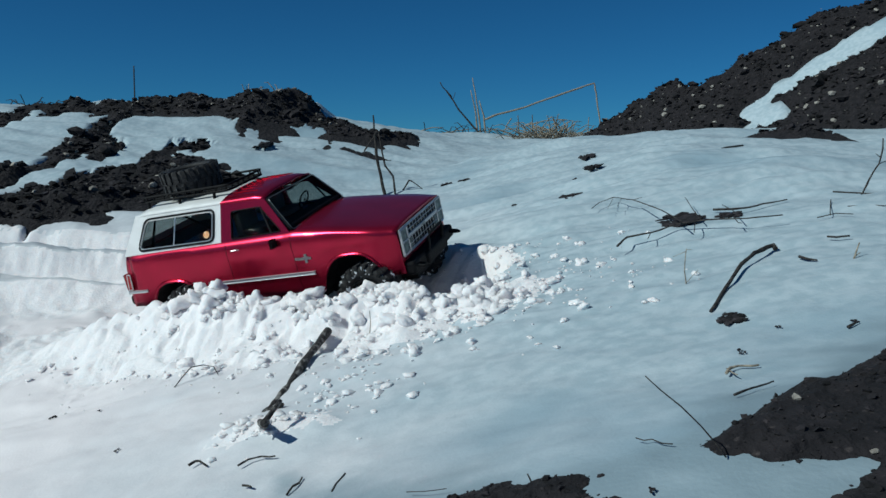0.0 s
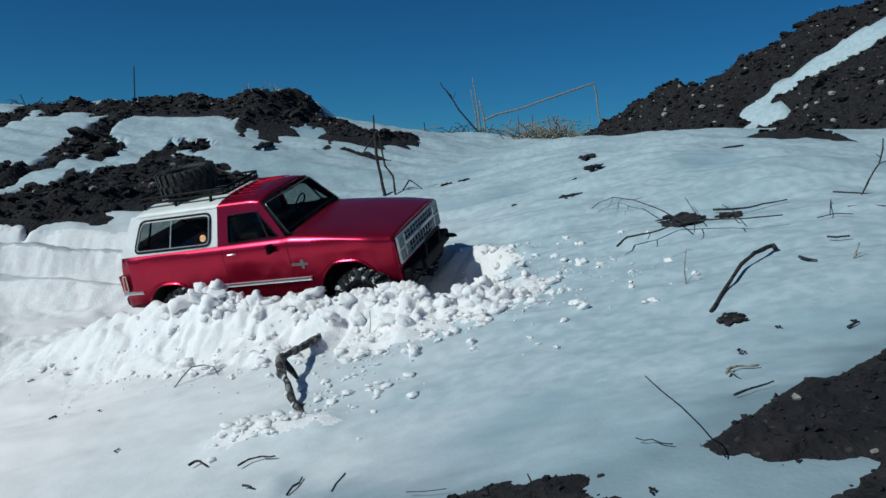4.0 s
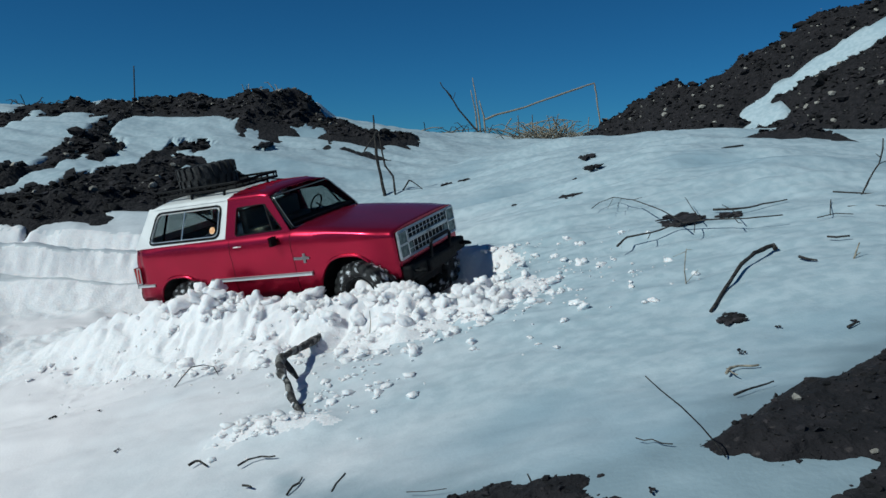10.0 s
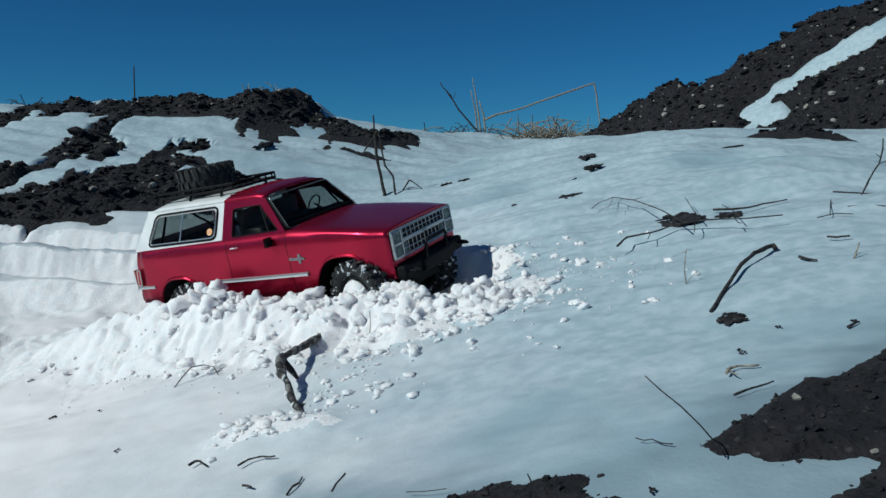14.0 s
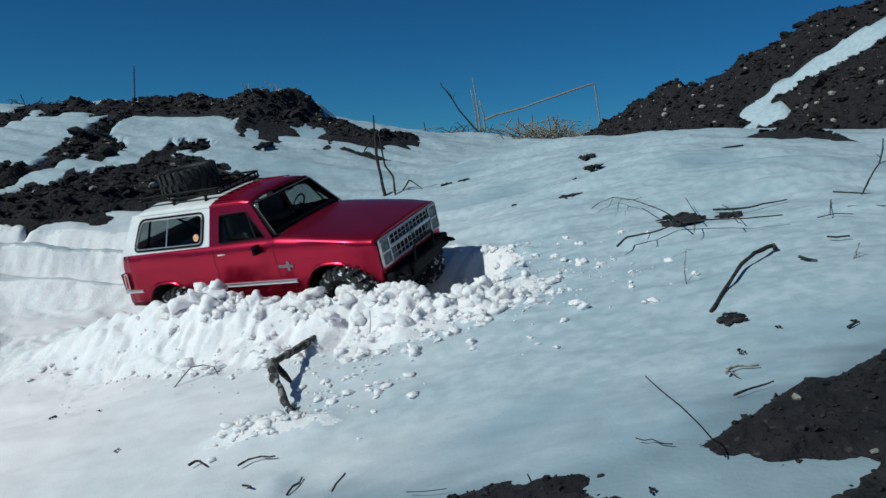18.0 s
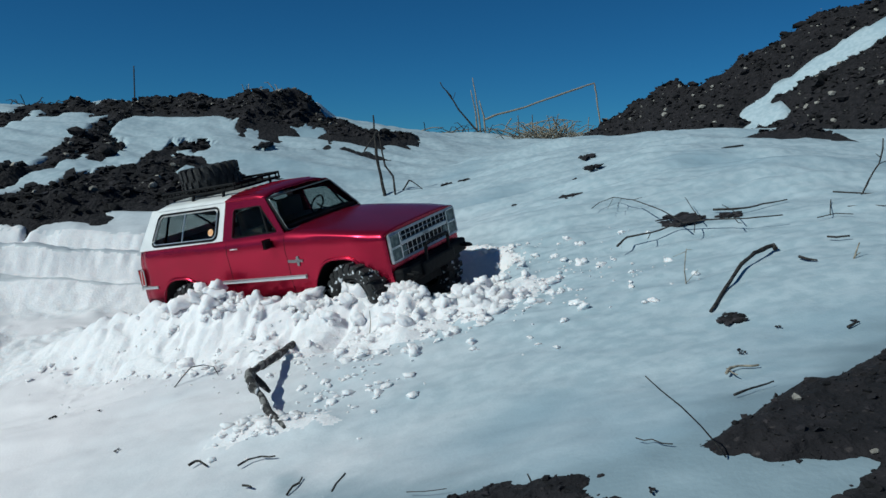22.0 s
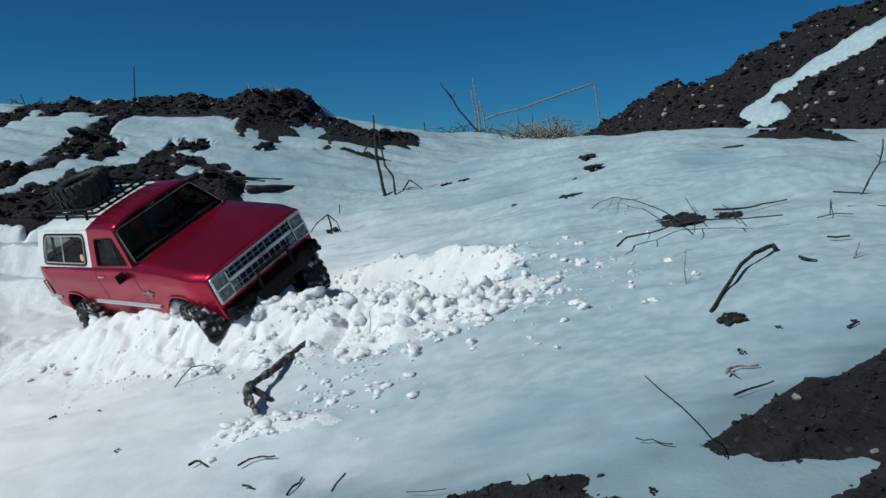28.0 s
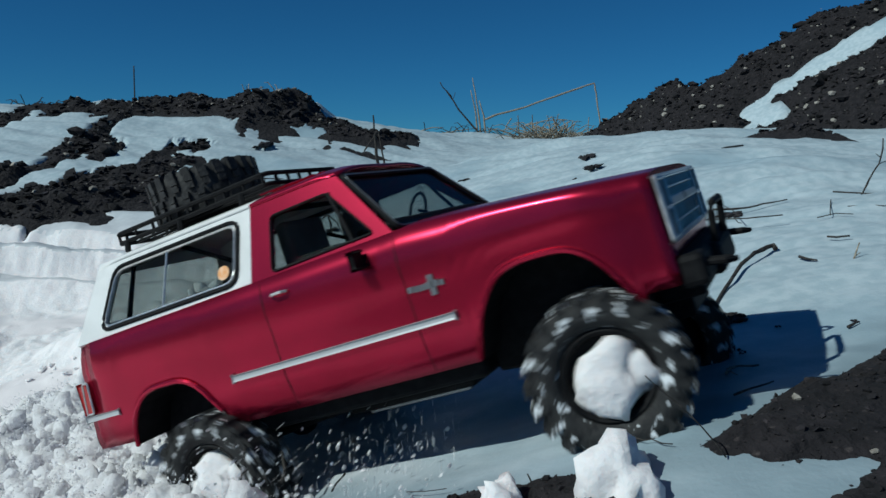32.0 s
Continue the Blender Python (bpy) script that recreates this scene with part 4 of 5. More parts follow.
# single clods and dark patches that melt through the crust: place and half sizes
for i, (x, y, hx, hz) in enumerate([(-0.639, 2.862, 0.0400, 0.0180),
              (0.010, 2.412, 0.0187, 0.0119),
              (0.060, 2.317, 0.0179, 0.0098),
              (0.381, 2.157, 0.0257, 0.0091),
              (0.363, 1.967, 0.0221, 0.0083),
              (0.250, 1.586, 0.0268, 0.0056),
              (0.150, 1.689, 0.0095, 0.0048),
              (0.285, 1.736, 0.0073, 0.0037),
              (0.359, 1.612, 0.0136, 0.0057),
              (0.265, 0.725, 0.0135, 0.0047),
              (0.235, 0.619, 0.0040, 0.0022),
              (-0.496, 0.990, 0.0050, 0.0029),
              (-0.423, 0.961, 0.0028, 0.0021),
              (-0.342, 0.813, 0.0030, 0.0018),
              (0.286, 0.674, 0.0029, 0.0019),
              (0.102, 0.379, 0.0022, 0.0017),
              (0.333, 0.641, 0.0032, 0.0023),
              (-0.394, 1.237, 0.0044, 0.0027),
              (-0.066, 3.045, 0.0106, 0.0106),
              (-0.309, 2.172, 0.0154, 0.0138),
              (-0.267, 1.927, 0.0164, 0.0081),
              (0.340, 1.170, 0.0330, 0.0058),
              (0.406, 1.139, 0.0193, 0.0040)]):
    bm, q = bmesh.new(), random.Random(i)
    for k in range(9 if hx < 0.012 else 26):
        a, d, e = q.uniform(0, 6.28), math.sqrt(q.random()), q.uniform(0.16, 0.40) * hx
        lumpy(bm, (hx * 0.8 * d * math.cos(a), hx * 1.5 * d * math.sin(a), -0.2 * e), (e, e * q.uniform(0.7, 1.6), min(hz, e) * q.uniform(0.3, 0.8)), i + 40 + k, 0.9, 1)
    ob = part("earth_clod", bm, CLOD)
    ob.matrix_world = pose(x, y, top(x, y) + 0.002, 0, -14, 0)
    tagged(ob, "dark earth clod showing through the snow", "clod", "clods in the snow")



# ---- dead plants ----
def twig(name, lines, r0, r1, mat, label, category):
    """A dead stalk or branch: its main line, then its side twigs."""
    origin = Vector(lines[0][0])
    bm = bmesh.new()
    for k, pts in enumerate(lines):
        pts = [Vector(q) - origin for q in pts]
        a, b = (r0 * 0.60, r1 * 0.58) if k == 0 else (r1 * 0.5, r1 * 0.35)
        fine = []
        for u, v in zip(pts, pts[1:]):
            fine += [u + (v - u) * i / 3 for i in range(3)]
        fine.append(pts[-1])
        n = len(fine)
        for i in range(1, n - 1):
            fine[i] = fine[i] + Vector((noise.noise(fine[i] * 37 + origin), noise.noise(fine[i] * 41), noise.noise(fine[i] * 43))) * min(a, 0.004) * 0.7
        radii = [(a + (b - a) * i / (n - 1)) * (1 + 0.25 * noise.noise(fine[i] * 90)) for i in range(n)]
        tube(bm, fine, radii, sides=6)
    ob = part(name, bm, mat)
    ob.location = origin
    return tagged(soft_shade(ob), label, category)


twig("stake", [[(-1.421, 3.747, 0.658), (-1.423, 3.758, 0.762), (-1.426, 3.769, 0.873)]], 0.006, 0.005, BARK, "thin dark stake standing on the far crest", "stake")
twig("dead_stalk", [[(0.229, 4.428, 0.561), (0.158, 4.436, 0.634), (0.087, 4.444, 0.718), (0.043, 4.452, 0.788), (0.000, 4.457, 0.840), (-0.016, 4.460, 0.868)], [(0.052, 4.450, 0.770), (0.068, 4.455, 0.813)], [(0.049, 4.452, 0.788), (0.019, 4.456, 0.825)]], 0.010, 0.004, BARK, "dark curved dead stalk on the crest", "stalk")
twig("dry_reed", [[(0.210, 4.432, 0.561), (0.198, 4.443, 0.671), (0.177, 4.458, 0.810), (0.161, 4.467, 0.893)]], 0.010, 0.004, STRAW, "upright dry reed on the crest", "reed")
twig("dry_reed", [[(0.235, 4.427, 0.560), (0.223, 4.441, 0.686), (0.198, 4.450, 0.769)]], 0.010, 0.004, STRAW, "upright dry reed on the crest", "reed")
twig("dry_reed", [[(0.192, 4.449, 0.561), (0.180, 4.464, 0.704), (0.152, 4.477, 0.827)]], 0.009, 0.004, STRAW, "upright dry reed on the crest", "reed")
twig("bent_reed", [[(0.226, 4.390, 0.663), (0.294, 4.393, 0.690), (0.447, 4.397, 0.730), (0.614, 4.404, 0.790), (0.752, 4.409, 0.838), (0.819, 4.411, 0.860), (0.828, 4.406, 0.805), (0.838, 4.397, 0.730), (0.852, 4.387, 0.632)]], 0.009, 0.007, STRAW, "long dry reed bent over and broken at its tip", "reed")
twig("dry_reed", [[(0.354, 4.198, 0.658), (0.332, 4.194, 0.626), (0.310, 4.189, 0.576)]], 0.006, 0.003, STRAW, "dry broken reed lying on the crest", "reed")
twig("dry_reed", [[(0.651, 4.223, 0.624), (0.621, 4.221, 0.606), (0.591, 4.218, 0.571)]], 0.006, 0.003, STRAW, "dry broken reed lying on the crest", "reed")
twig("dry_reed", [[(-0.075, 4.497, 0.566), (0.047, 4.501, 0.602), (0.170, 4.502, 0.619)]], 0.006, 0.003, STRAW, "dry broken reed lying on the crest", "reed")
twig("dry_reed", [[(-0.044, 4.495, 0.587), (0.034, 4.496, 0.600), (0.113, 4.496, 0.594)]], 0.006, 0.003, STRAW, "dry broken reed lying on the crest", "reed")
twig("dry_reed", [[(-0.121, 4.451, 0.605), (-0.059, 4.453, 0.623), (0.003, 4.453, 0.623)]], 0.006, 0.003, STRAW, "dry broken reed lying on the crest", "reed")
twig("dry_reed", [[(0.050, 4.492, 0.556), (0.144, 4.496, 0.591), (0.238, 4.497, 0.607)]], 0.006, 0.003, STRAW, "dry broken reed lying on the crest", "reed")
twig("dry_reed", [[(0.261, 4.349, 0.546), (0.314, 4.351, 0.573), (0.368, 4.352, 0.582)]], 0.006, 0.003, STRAW, "dry broken reed lying on the crest", "reed")
twig("dry_reed", [[(0.427, 4.194, 0.623), (0.529, 4.197, 0.646), (0.631, 4.197, 0.652)]], 0.006, 0.003, STRAW, "dry broken reed lying on the crest", "reed")
twig("dead_stalk", [[(-0.167, 2.326, 0.321), (-0.177, 2.331, 0.374), (-0.190, 2.338, 0.431), (-0.197, 2.344, 0.505), (-0.190, 2.346, 0.517)], [(-0.138, 2.327, 0.333), (-0.145, 2.333, 0.387), (-0.168, 2.336, 0.416), (-0.175, 2.340, 0.452), (-0.188, 2.346, 0.517), (-0.206, 2.343, 0.491), (-0.229, 2.341, 0.458)], [(-0.200, 2.346, 0.517), (-0.202, 2.350, 0.562)]], 0.0085, 0.006, BARK, "two dead stalks standing in snow", "stalk")
twig("bent_twig", [[(-0.117, 2.346, 0.346), (-0.099, 2.349, 0.375), (-0.085, 2.348, 0.369), (-0.056, 2.346, 0.346)]], 0.004, 0.002, BARK, "small bent twig poking from the snow", "twig")
twig("fallen_branch", [[(-0.730, 2.453, 0.395), (-0.699, 2.499, 0.405), (-0.621, 2.429, 0.382), (-0.538, 2.440, 0.375), (-0.468, 2.525, 0.376), (-0.454, 2.507, 0.367)], [(-0.689, 2.340, 0.365), (-0.599, 2.411, 0.376), (-0.535, 2.424, 0.371)], [(-0.447, 2.408, 0.339), (-0.440, 2.357, 0.324), (-0.422, 2.338, 0.312), (-0.390, 2.366, 0.306), (-0.355, 2.379, 0.300)], [(-0.439, 2.361, 0.324), (-0.448, 2.238, 0.301)]], 0.008, 0.005, BARK, "thin fallen branch on the snow", "branch")
twig("fallen_log", [[(-0.560, 2.302, 0.351), (-0.515, 2.333, 0.352), (-0.461, 2.395, 0.351), (-0.417, 2.460, 0.347)]], 0.02, 0.016, BARK, "short dark log lying in snow", "log")
twig("seed_stalk", [[(-0.260, 1.872, 0.251), (-0.262, 1.875, 0.280), (-0.270, 1.877, 0.304)], [(-0.270, 1.877, 0.304), (-0.296, 1.876, 0.284), (-0.310, 1.873, 0.262)], [(-0.270, 1.877, 0.304), (-0.249, 1.876, 0.287), (-0.238, 1.873, 0.262)], [(-0.242, 1.877, 0.307), (-0.242, 1.879, 0.328)]], 0.004, 0.003, BARK, "dead stalk with a dark seed head", "stalk")
twig("fallen_branch", [[(0.232, 1.064, 0.312), (0.253, 1.098, 0.321), (0.283, 1.091, 0.327), (0.323, 1.100, 0.339), (0.356, 1.082, 0.346), (0.394, 1.041, 0.351), (0.429, 1.012, 0.357)], [(0.351, 1.092, 0.346), (0.363, 1.167, 0.356), (0.380, 1.261, 0.369)], [(0.384, 1.055, 0.350), (0.377, 1.023, 0.346), (0.380, 1.018, 0.346)], [(0.389, 1.056, 0.352), (0.397, 1.100, 0.358), (0.399, 1.147, 0.363)], [(0.283, 1.091, 0.327), (0.271, 1.058, 0.322)], [(0.343, 1.090, 0.344), (0.324, 1.032, 0.333)]], 0.0024, 0.0014, BARK, "thin fallen branch with side twigs", "branch")
twig("fallen_branch", [[(0.321, 1.077, 0.344), (0.321, 1.180, 0.354), (0.309, 1.304, 0.363), (0.291, 1.371, 0.365), (0.264, 1.356, 0.356), (0.246, 1.328, 0.348)], [(0.309, 1.304, 0.363), (0.323, 1.305, 0.367)], [(0.291, 1.371, 0.365), (0.264, 1.286, 0.350)], [(0.299, 1.345, 0.364), (0.279, 1.285, 0.353)]], 0.0016, 0.0009, BARK, "thin dry side branch lying over snow", "branch")
twig("fallen_branch", [[(0.393, 1.166, 0.355), (0.420, 1.133, 0.358), (0.453, 1.136, 0.365), (0.488, 1.139, 0.371)]], 0.003, 0.0014, BARK, "dark twig half sunk in snow", "branch")
twig("root", [[(0.257, 0.760, 0.280), (0.272, 0.783, 0.287), (0.297, 0.824, 0.299), (0.322, 0.860, 0.313), (0.347, 0.889, 0.322), (0.371, 0.914, 0.326), (0.381, 0.920, 0.328), (0.381, 0.914, 0.324)]], 0.0028, 0.0050, BARK, "dark curved root sticking out of the snow", "root")
twig("dead_weed", [[(0.143, 0.392, 0.273), (0.137, 0.393, 0.281), (0.130, 0.393, 0.289), (0.120, 0.394, 0.299), (0.110, 0.395, 0.307), (0.102, 0.396, 0.314)]], 0.0008, 0.0005, BARK, "dark arching dead weed over the snow", "weed")
twig("dry_sprig", [[(0.265, 0.865, 0.289), (0.263, 0.867, 0.305), (0.265, 0.869, 0.329)], [(0.264, 0.865, 0.291), (0.271, 0.866, 0.299), (0.278, 0.867, 0.306)], [(0.265, 0.869, 0.326), (0.250, 0.868, 0.320)], [(0.265, 0.869, 0.328), (0.271, 0.869, 0.328)]], 0.0013, 0.0007, STRAW, "small dry sprig in snow", "sprig")
twig("dead_stalk", [[(0.574, 1.105, 0.375), (0.587, 1.108, 0.402), (0.600, 1.110, 0.421), (0.605, 1.112, 0.443), (0.605, 1.113, 0.456)], [(0.600, 1.110, 0.421), (0.609, 1.110, 0.425)], [(0.603, 1.111, 0.429), (0.595, 1.111, 0.435)]], 0.0022, 0.0014, BARK, "dead stalk leaning in the snow", "stalk")
twig("fallen_branch", [[(0.553, 1.140, 0.382), (0.572, 1.106, 0.381), (0.594, 1.076, 0.380)], [(0.522, 1.081, 0.373), (0.479, 0.992, 0.358)], [(0.463, 0.991, 0.355), (0.488, 0.995, 0.360), (0.502, 0.981, 0.360)], [(0.519, 1.029, 0.367), (0.546, 1.018, 0.369), (0.555, 1.005, 0.369)]], 0.002, 0.0014, BARK, "thin twig on snow", "branch")
twig("dry_sprig", [[(0.419, 0.813, 0.324), (0.422, 0.814, 0.333), (0.425, 0.815, 0.341)], [(0.420, 0.814, 0.326), (0.426, 0.814, 0.331)]], 0.0018, 0.001, STRAW, "small dry sprig in snow", "sprig")
twig("dead_twig", [[(0.382, 0.855, 0.322), (0.385, 0.840, 0.321), (0.390, 0.831, 0.321)]], 0.003, 0.002, BARK, "short dark twig on snow", "twig")
twig("dead_twig", [[(0.436, 0.907, 0.339), (0.442, 0.898, 0.339), (0.455, 0.894, 0.341)]], 0.002, 0.002, BARK, "short dark twig on snow", "twig")
twig("dead_twig", [[(0.546, 1.857, 0.446), (0.586, 1.838, 0.448), (0.610, 1.814, 0.448), (0.670, 1.913, 0.461), (0.719, 1.939, 0.466)]], 0.006, 0.004, BARK, "dark twig half sunk in snow", "twig")
twig("dead_weed", [[(-0.338, 0.980, 0.140), (-0.327, 0.982, 0.155), (-0.315, 0.983, 0.168), (-0.300, 0.983, 0.171), (-0.287, 0.983, 0.169), (-0.281, 0.982, 0.158)]], 0.0012, 0.001, BARK, "thin dry weed arching over snow", "weed")
CAUGHT = []
CAUGHT.append(twig("dead_twig", [[(-0.179, 0.676, 0.159), (-0.171, 0.682, 0.162), (-0.160, 0.683, 0.165), (-0.146, 0.675, 0.168)]], 0.0016, 0.0014, BARK, "thin dark twig lying on snow", "twig"))
twig("dead_twig", [[(-0.119, 0.588, 0.170), (-0.116, 0.597, 0.173), (-0.113, 0.606, 0.172), (-0.112, 0.615, 0.173)]], 0.0016, 0.0012, BARK, "short dark twig stuck in snow", "twig")
twig("dead_twig", [[(-0.081, 0.563, 0.183), (-0.080, 0.578, 0.183), (-0.075, 0.593, 0.185)]], 0.0014, 0.001, BARK, "short dark twig stuck in snow", "twig")
CAUGHT.append(twig("dead_twig", [[(-0.234, 0.713, 0.145), (-0.229, 0.717, 0.147), (-0.225, 0.715, 0.148), (-0.213, 0.699, 0.150)]], 0.0022, 0.0018, BARK, "short crooked twig on snow", "twig"))
twig("dead_twig", [[(-0.163, 0.628, 0.161), (-0.159, 0.627, 0.161), (-0.154, 0.620, 0.163)]], 0.0018, 0.0015, BARK, "tiny dark twig on snow", "twig")
twig("dead_weed", [[(-0.093, 1.001, 0.207), (-0.092, 1.003, 0.222), (-0.093, 1.004, 0.236)]], 0.001, 0.0008, STRAW, "thin upright dry weed stem", "weed")
twig("dead_twig", [[(0.204, 0.565, 0.271), (0.211, 0.578, 0.271), (0.218, 0.580, 0.272), (0.230, 0.572, 0.275)], [(0.210, 0.581, 0.270), (0.207, 0.562, 0.272), (0.207, 0.552, 0.273)]], 0.0022, 0.0012, STRAW, "dry leaf stalk on snow", "twig")
twig("dead_twig", [[(0.182, 0.489, 0.277), (0.198, 0.501, 0.278), (0.215, 0.510, 0.280)]], 0.0014, 0.001, BARK, "thin twig lying on snow", "twig")
twig("dead_twig", [[(0.110, 0.444, 0.265), (0.113, 0.437, 0.266), (0.117, 0.436, 0.267), (0.120, 0.427, 0.268), (0.124, 0.420, 0.270)]], 0.0006, 0.0006, BARK, "thin crooked twig on snow", "twig")
twig("dead_twig", [[(0.321, 0.626, 0.292), (0.334, 0.634, 0.295)]], 0.0022, 0.001, BARK, "short twig on snow", "twig")
twig("dead_twig", [[(0.052, 0.430, 0.242), (0.049, 0.430, 0.245), (0.047, 0.431, 0.249)]], 0.0011, 0.0008, BARK, "thin twig at the edge of bare earth", "twig")
twig("dead_twig", [[(-0.023, 0.489, 0.214), (-0.012, 0.478, 0.219), (0.002, 0.468, 0.225)]], 0.0006, 0.0005, BARK, "thin twig on snow", "twig")
twig("dead_twig", [[(0.238, 0.441, 0.290), (0.240, 0.433, 0.290), (0.241, 0.425, 0.291)]], 0.0016, 0.0012, BARK, "thin root on bare earth", "twig")


def tuft(name, centre, count, spread, length, mat, label, seed, lean=(0, 0)):
    """Dry grass: many thin bent blades in one clump."""
    r = random.Random(seed)
    bm = bmesh.new()
    for i in range(count):
        b = Vector((r.gauss(0, spread), r.gauss(0, spread * 0.4), -0.02))
        a, l = r.uniform(0, 6.28), length * r.uniform(0.4, 1.0)
        d = Vector((math.cos(a) * 0.8 + lean[0], math.sin(a) * 0.3 + lean[1], r.uniform(0.15, 0.8))).normalized()
        tube(bm, [b, b + d * l * 0.5, b + d * l * 0.85 + Vector((0.1 * l * d.x, 0, -0.05 * l)), b + d * l + Vector((0.25 * l * d.x, 0, -0.2 * l))], [0.0028, 0.0024, 0.002, 0.001], sides=4)
    ob = part(name, bm, mat)
    ob.location = centre
    return tagged(soft_shade(ob), label, "dry grass", kind="stuff")


tuft("grass_tuft", (0.53, 4.02, top(0.53, 4.02)), 130, 0.09, 0.19, STRAW, "pale dry grass clump on the saddle", 1, (-0.3, 0))
tuft("grass_tuft", (0.12, 4.25, top(0.12, 4.25)), 40, 0.13, 0.13, BARK, "dark dry weeds along the crest", 2)
tuft("grass_tuft", (-0.80, 3.50, top(-0.80, 3.50)), 26, 0.05, 0.10, STRAW, "dry grass on the knoll", 3, (0.6, 0))
tuft("grass_tuft", (-1.75, 3.45, top(-1.75, 3.45)), 14, 0.06, 0.10, BARK, "dark weeds on the far crest", 4)
tuft("grass_tuft", (1.78, 2.95, top(1.78, 2.95)), 24, 0.05, 0.07, STRAW, "dry grass on the earth heap", 5)


# ---- the branch that the truck pushes ----
bm = bmesh.new()
line = [(-0.030, 0, -0.006), (-0.008, 0, 0.007), (0.013, 0.002, 0.017), (0.034, -0.002, 0.027), (0.052, 0, 0.036), (0.077, 0.001, 0.043), (0.093, 0, 0.044), (0.116, 0, 0.039), (0.155, 0.002, 0.030), (0.206, -0.001, 0.016), (0.258, 0, 0.005), (0.300, 0, -0.008)]
fine = []
for u, v in zip(line, line[1:]):
    fine += [Vector(u) + (Vector(v) - Vector(u)) * i / 4 for i in range(4)]
tube(bm, fine, [(0.0040 + 0.004 * max(q.x, 0)) * (1 + 0.4 * noise.noise(q * 60) + 0.2 * noise.noise(q * 170)) * (1.15 if 0.05 < q.x < 0.10 else 1.0) for q in fine], sides=10)
tube(bm, [(0.090, 0, 0.042), (0.085, 0.004, 0.028), (0.078, 0.006, 0.018)], [0.0040, 0.0038, 0.002], sides=7)
tube(bm, [(-0.006, 0, 0.007), (0.007, 0, 0.001), (0.021, 0, -0.009)], [0.003, 0.0026, 0.002], sides=7)
branch = tagged(soft_shade(part("bent_branch", bm, OLDBARK)), "thick bent dead branch with flaking bark, half buried in snow", "branch")
for i in range(9):
    q = fine[5 + 4 * i] if 5 + 4 * i < len(fine) else fine[-1]
    bm = bmesh.new()
    lumpy(bm, q + Vector((0, 0.002 * math.sin(i * 2.1), 0.0038)), (0.006, 0.0022, 0.0012), i, 0.8, 2)
    soft_shade(part("clinging_snow", bm, FRESH, branch, "white snow clinging to the bark"))

# ---- snow that the wheels throw ----
r = random.Random(12)
SPRAY = []


def clump(count, reach, size, seed, heart=0):
    """A burst of snow: a heart of soft billows in a cloud of flat flakes; one grain makes a lump."""
    q = np.random.default_rng(seed)
    soft = [ball(3, seed + 40 + k, 1.0) for k in range(3)]
    flake = np.array([(1, 0, 0), (0.3, 0.9, 0), (-0.8, 0.5, 0), (-0.7, -0.6, 0), (0.4, -0.9, 0), (0, 0, 0.25), (0, 0, -0.25)])
    sides = np.array([(i, (i + 1) % 5, 5) for i in range(5)] + [((i + 1) % 5, i, 6) for i in range(5)])
    cos, tris, n = [], [], 0
    for i in range(heart + count):
        way = q.normal(0, 1, 3)
        way /= np.linalg.norm(way)
        if count + heart == 1:
            (co, tri), k, away = ball(3, seed, 0.75), size, 0.0
        elif i < heart:
            (co, tri), k, away = soft[i % 3], reach * (0.06 + 0.20 * q.random() ** 2), reach * 0.85 * q.random() ** 0.6
        else:
            # a flake flutters about the level
            lean = Matrix.Rotation(q.normal(0, 0.5), 3, "X") @ Matrix.Rotation(q.normal(0, 0.5), 3, "Y") @ Matrix.Rotation(q.uniform(0, 6.28), 3, "Z")
            co, tri, k, away = flake @ np.array(lean).T, sides, size * (0.25 + 0.75 * q.random() ** 3), reach * (0.45 + 0.75 * q.random())
        cos.append(co * k * q.uniform(0.7, 1.3, 3) + way * away * (1, 1, 0.6))
        tris.append(tri + n)
        n += len(co)
    me = bpy.data.meshes.new("snow_clump")
    me.from_pydata(np.concatenate(cos).tolist(), [], np.concatenate(tris).tolist())
    me.polygons.foreach_set("use_smooth", [i < max(heart, 1) * len(soft[0][1]) for i in range(len(me.polygons))])
    me.materials.append(FRESH if count + heart == 1 else PUFF)
    if heart and count:
        me.materials.append(FLURRY)
        me.polygons.foreach_set("material_index", [0 if i < heart * len(soft[0][1]) else 1 for i in range(len(me.polygons))])
    elif count > 1:
        me.materials[0] = FLURRY
    return me


LUMP = [clump(0, 0.0, 0.0022 + 0.0006 * i, 100 + 7 * i, 1) for i in range(7)]
POWDER = [clump(1100, 0.046, 0.0016, 300 + 180 * i, 48) for i in range(6)]
DUST = [clump(500, 0.075, 0.0018, 2900 + 90 * i) for i in range(5)]


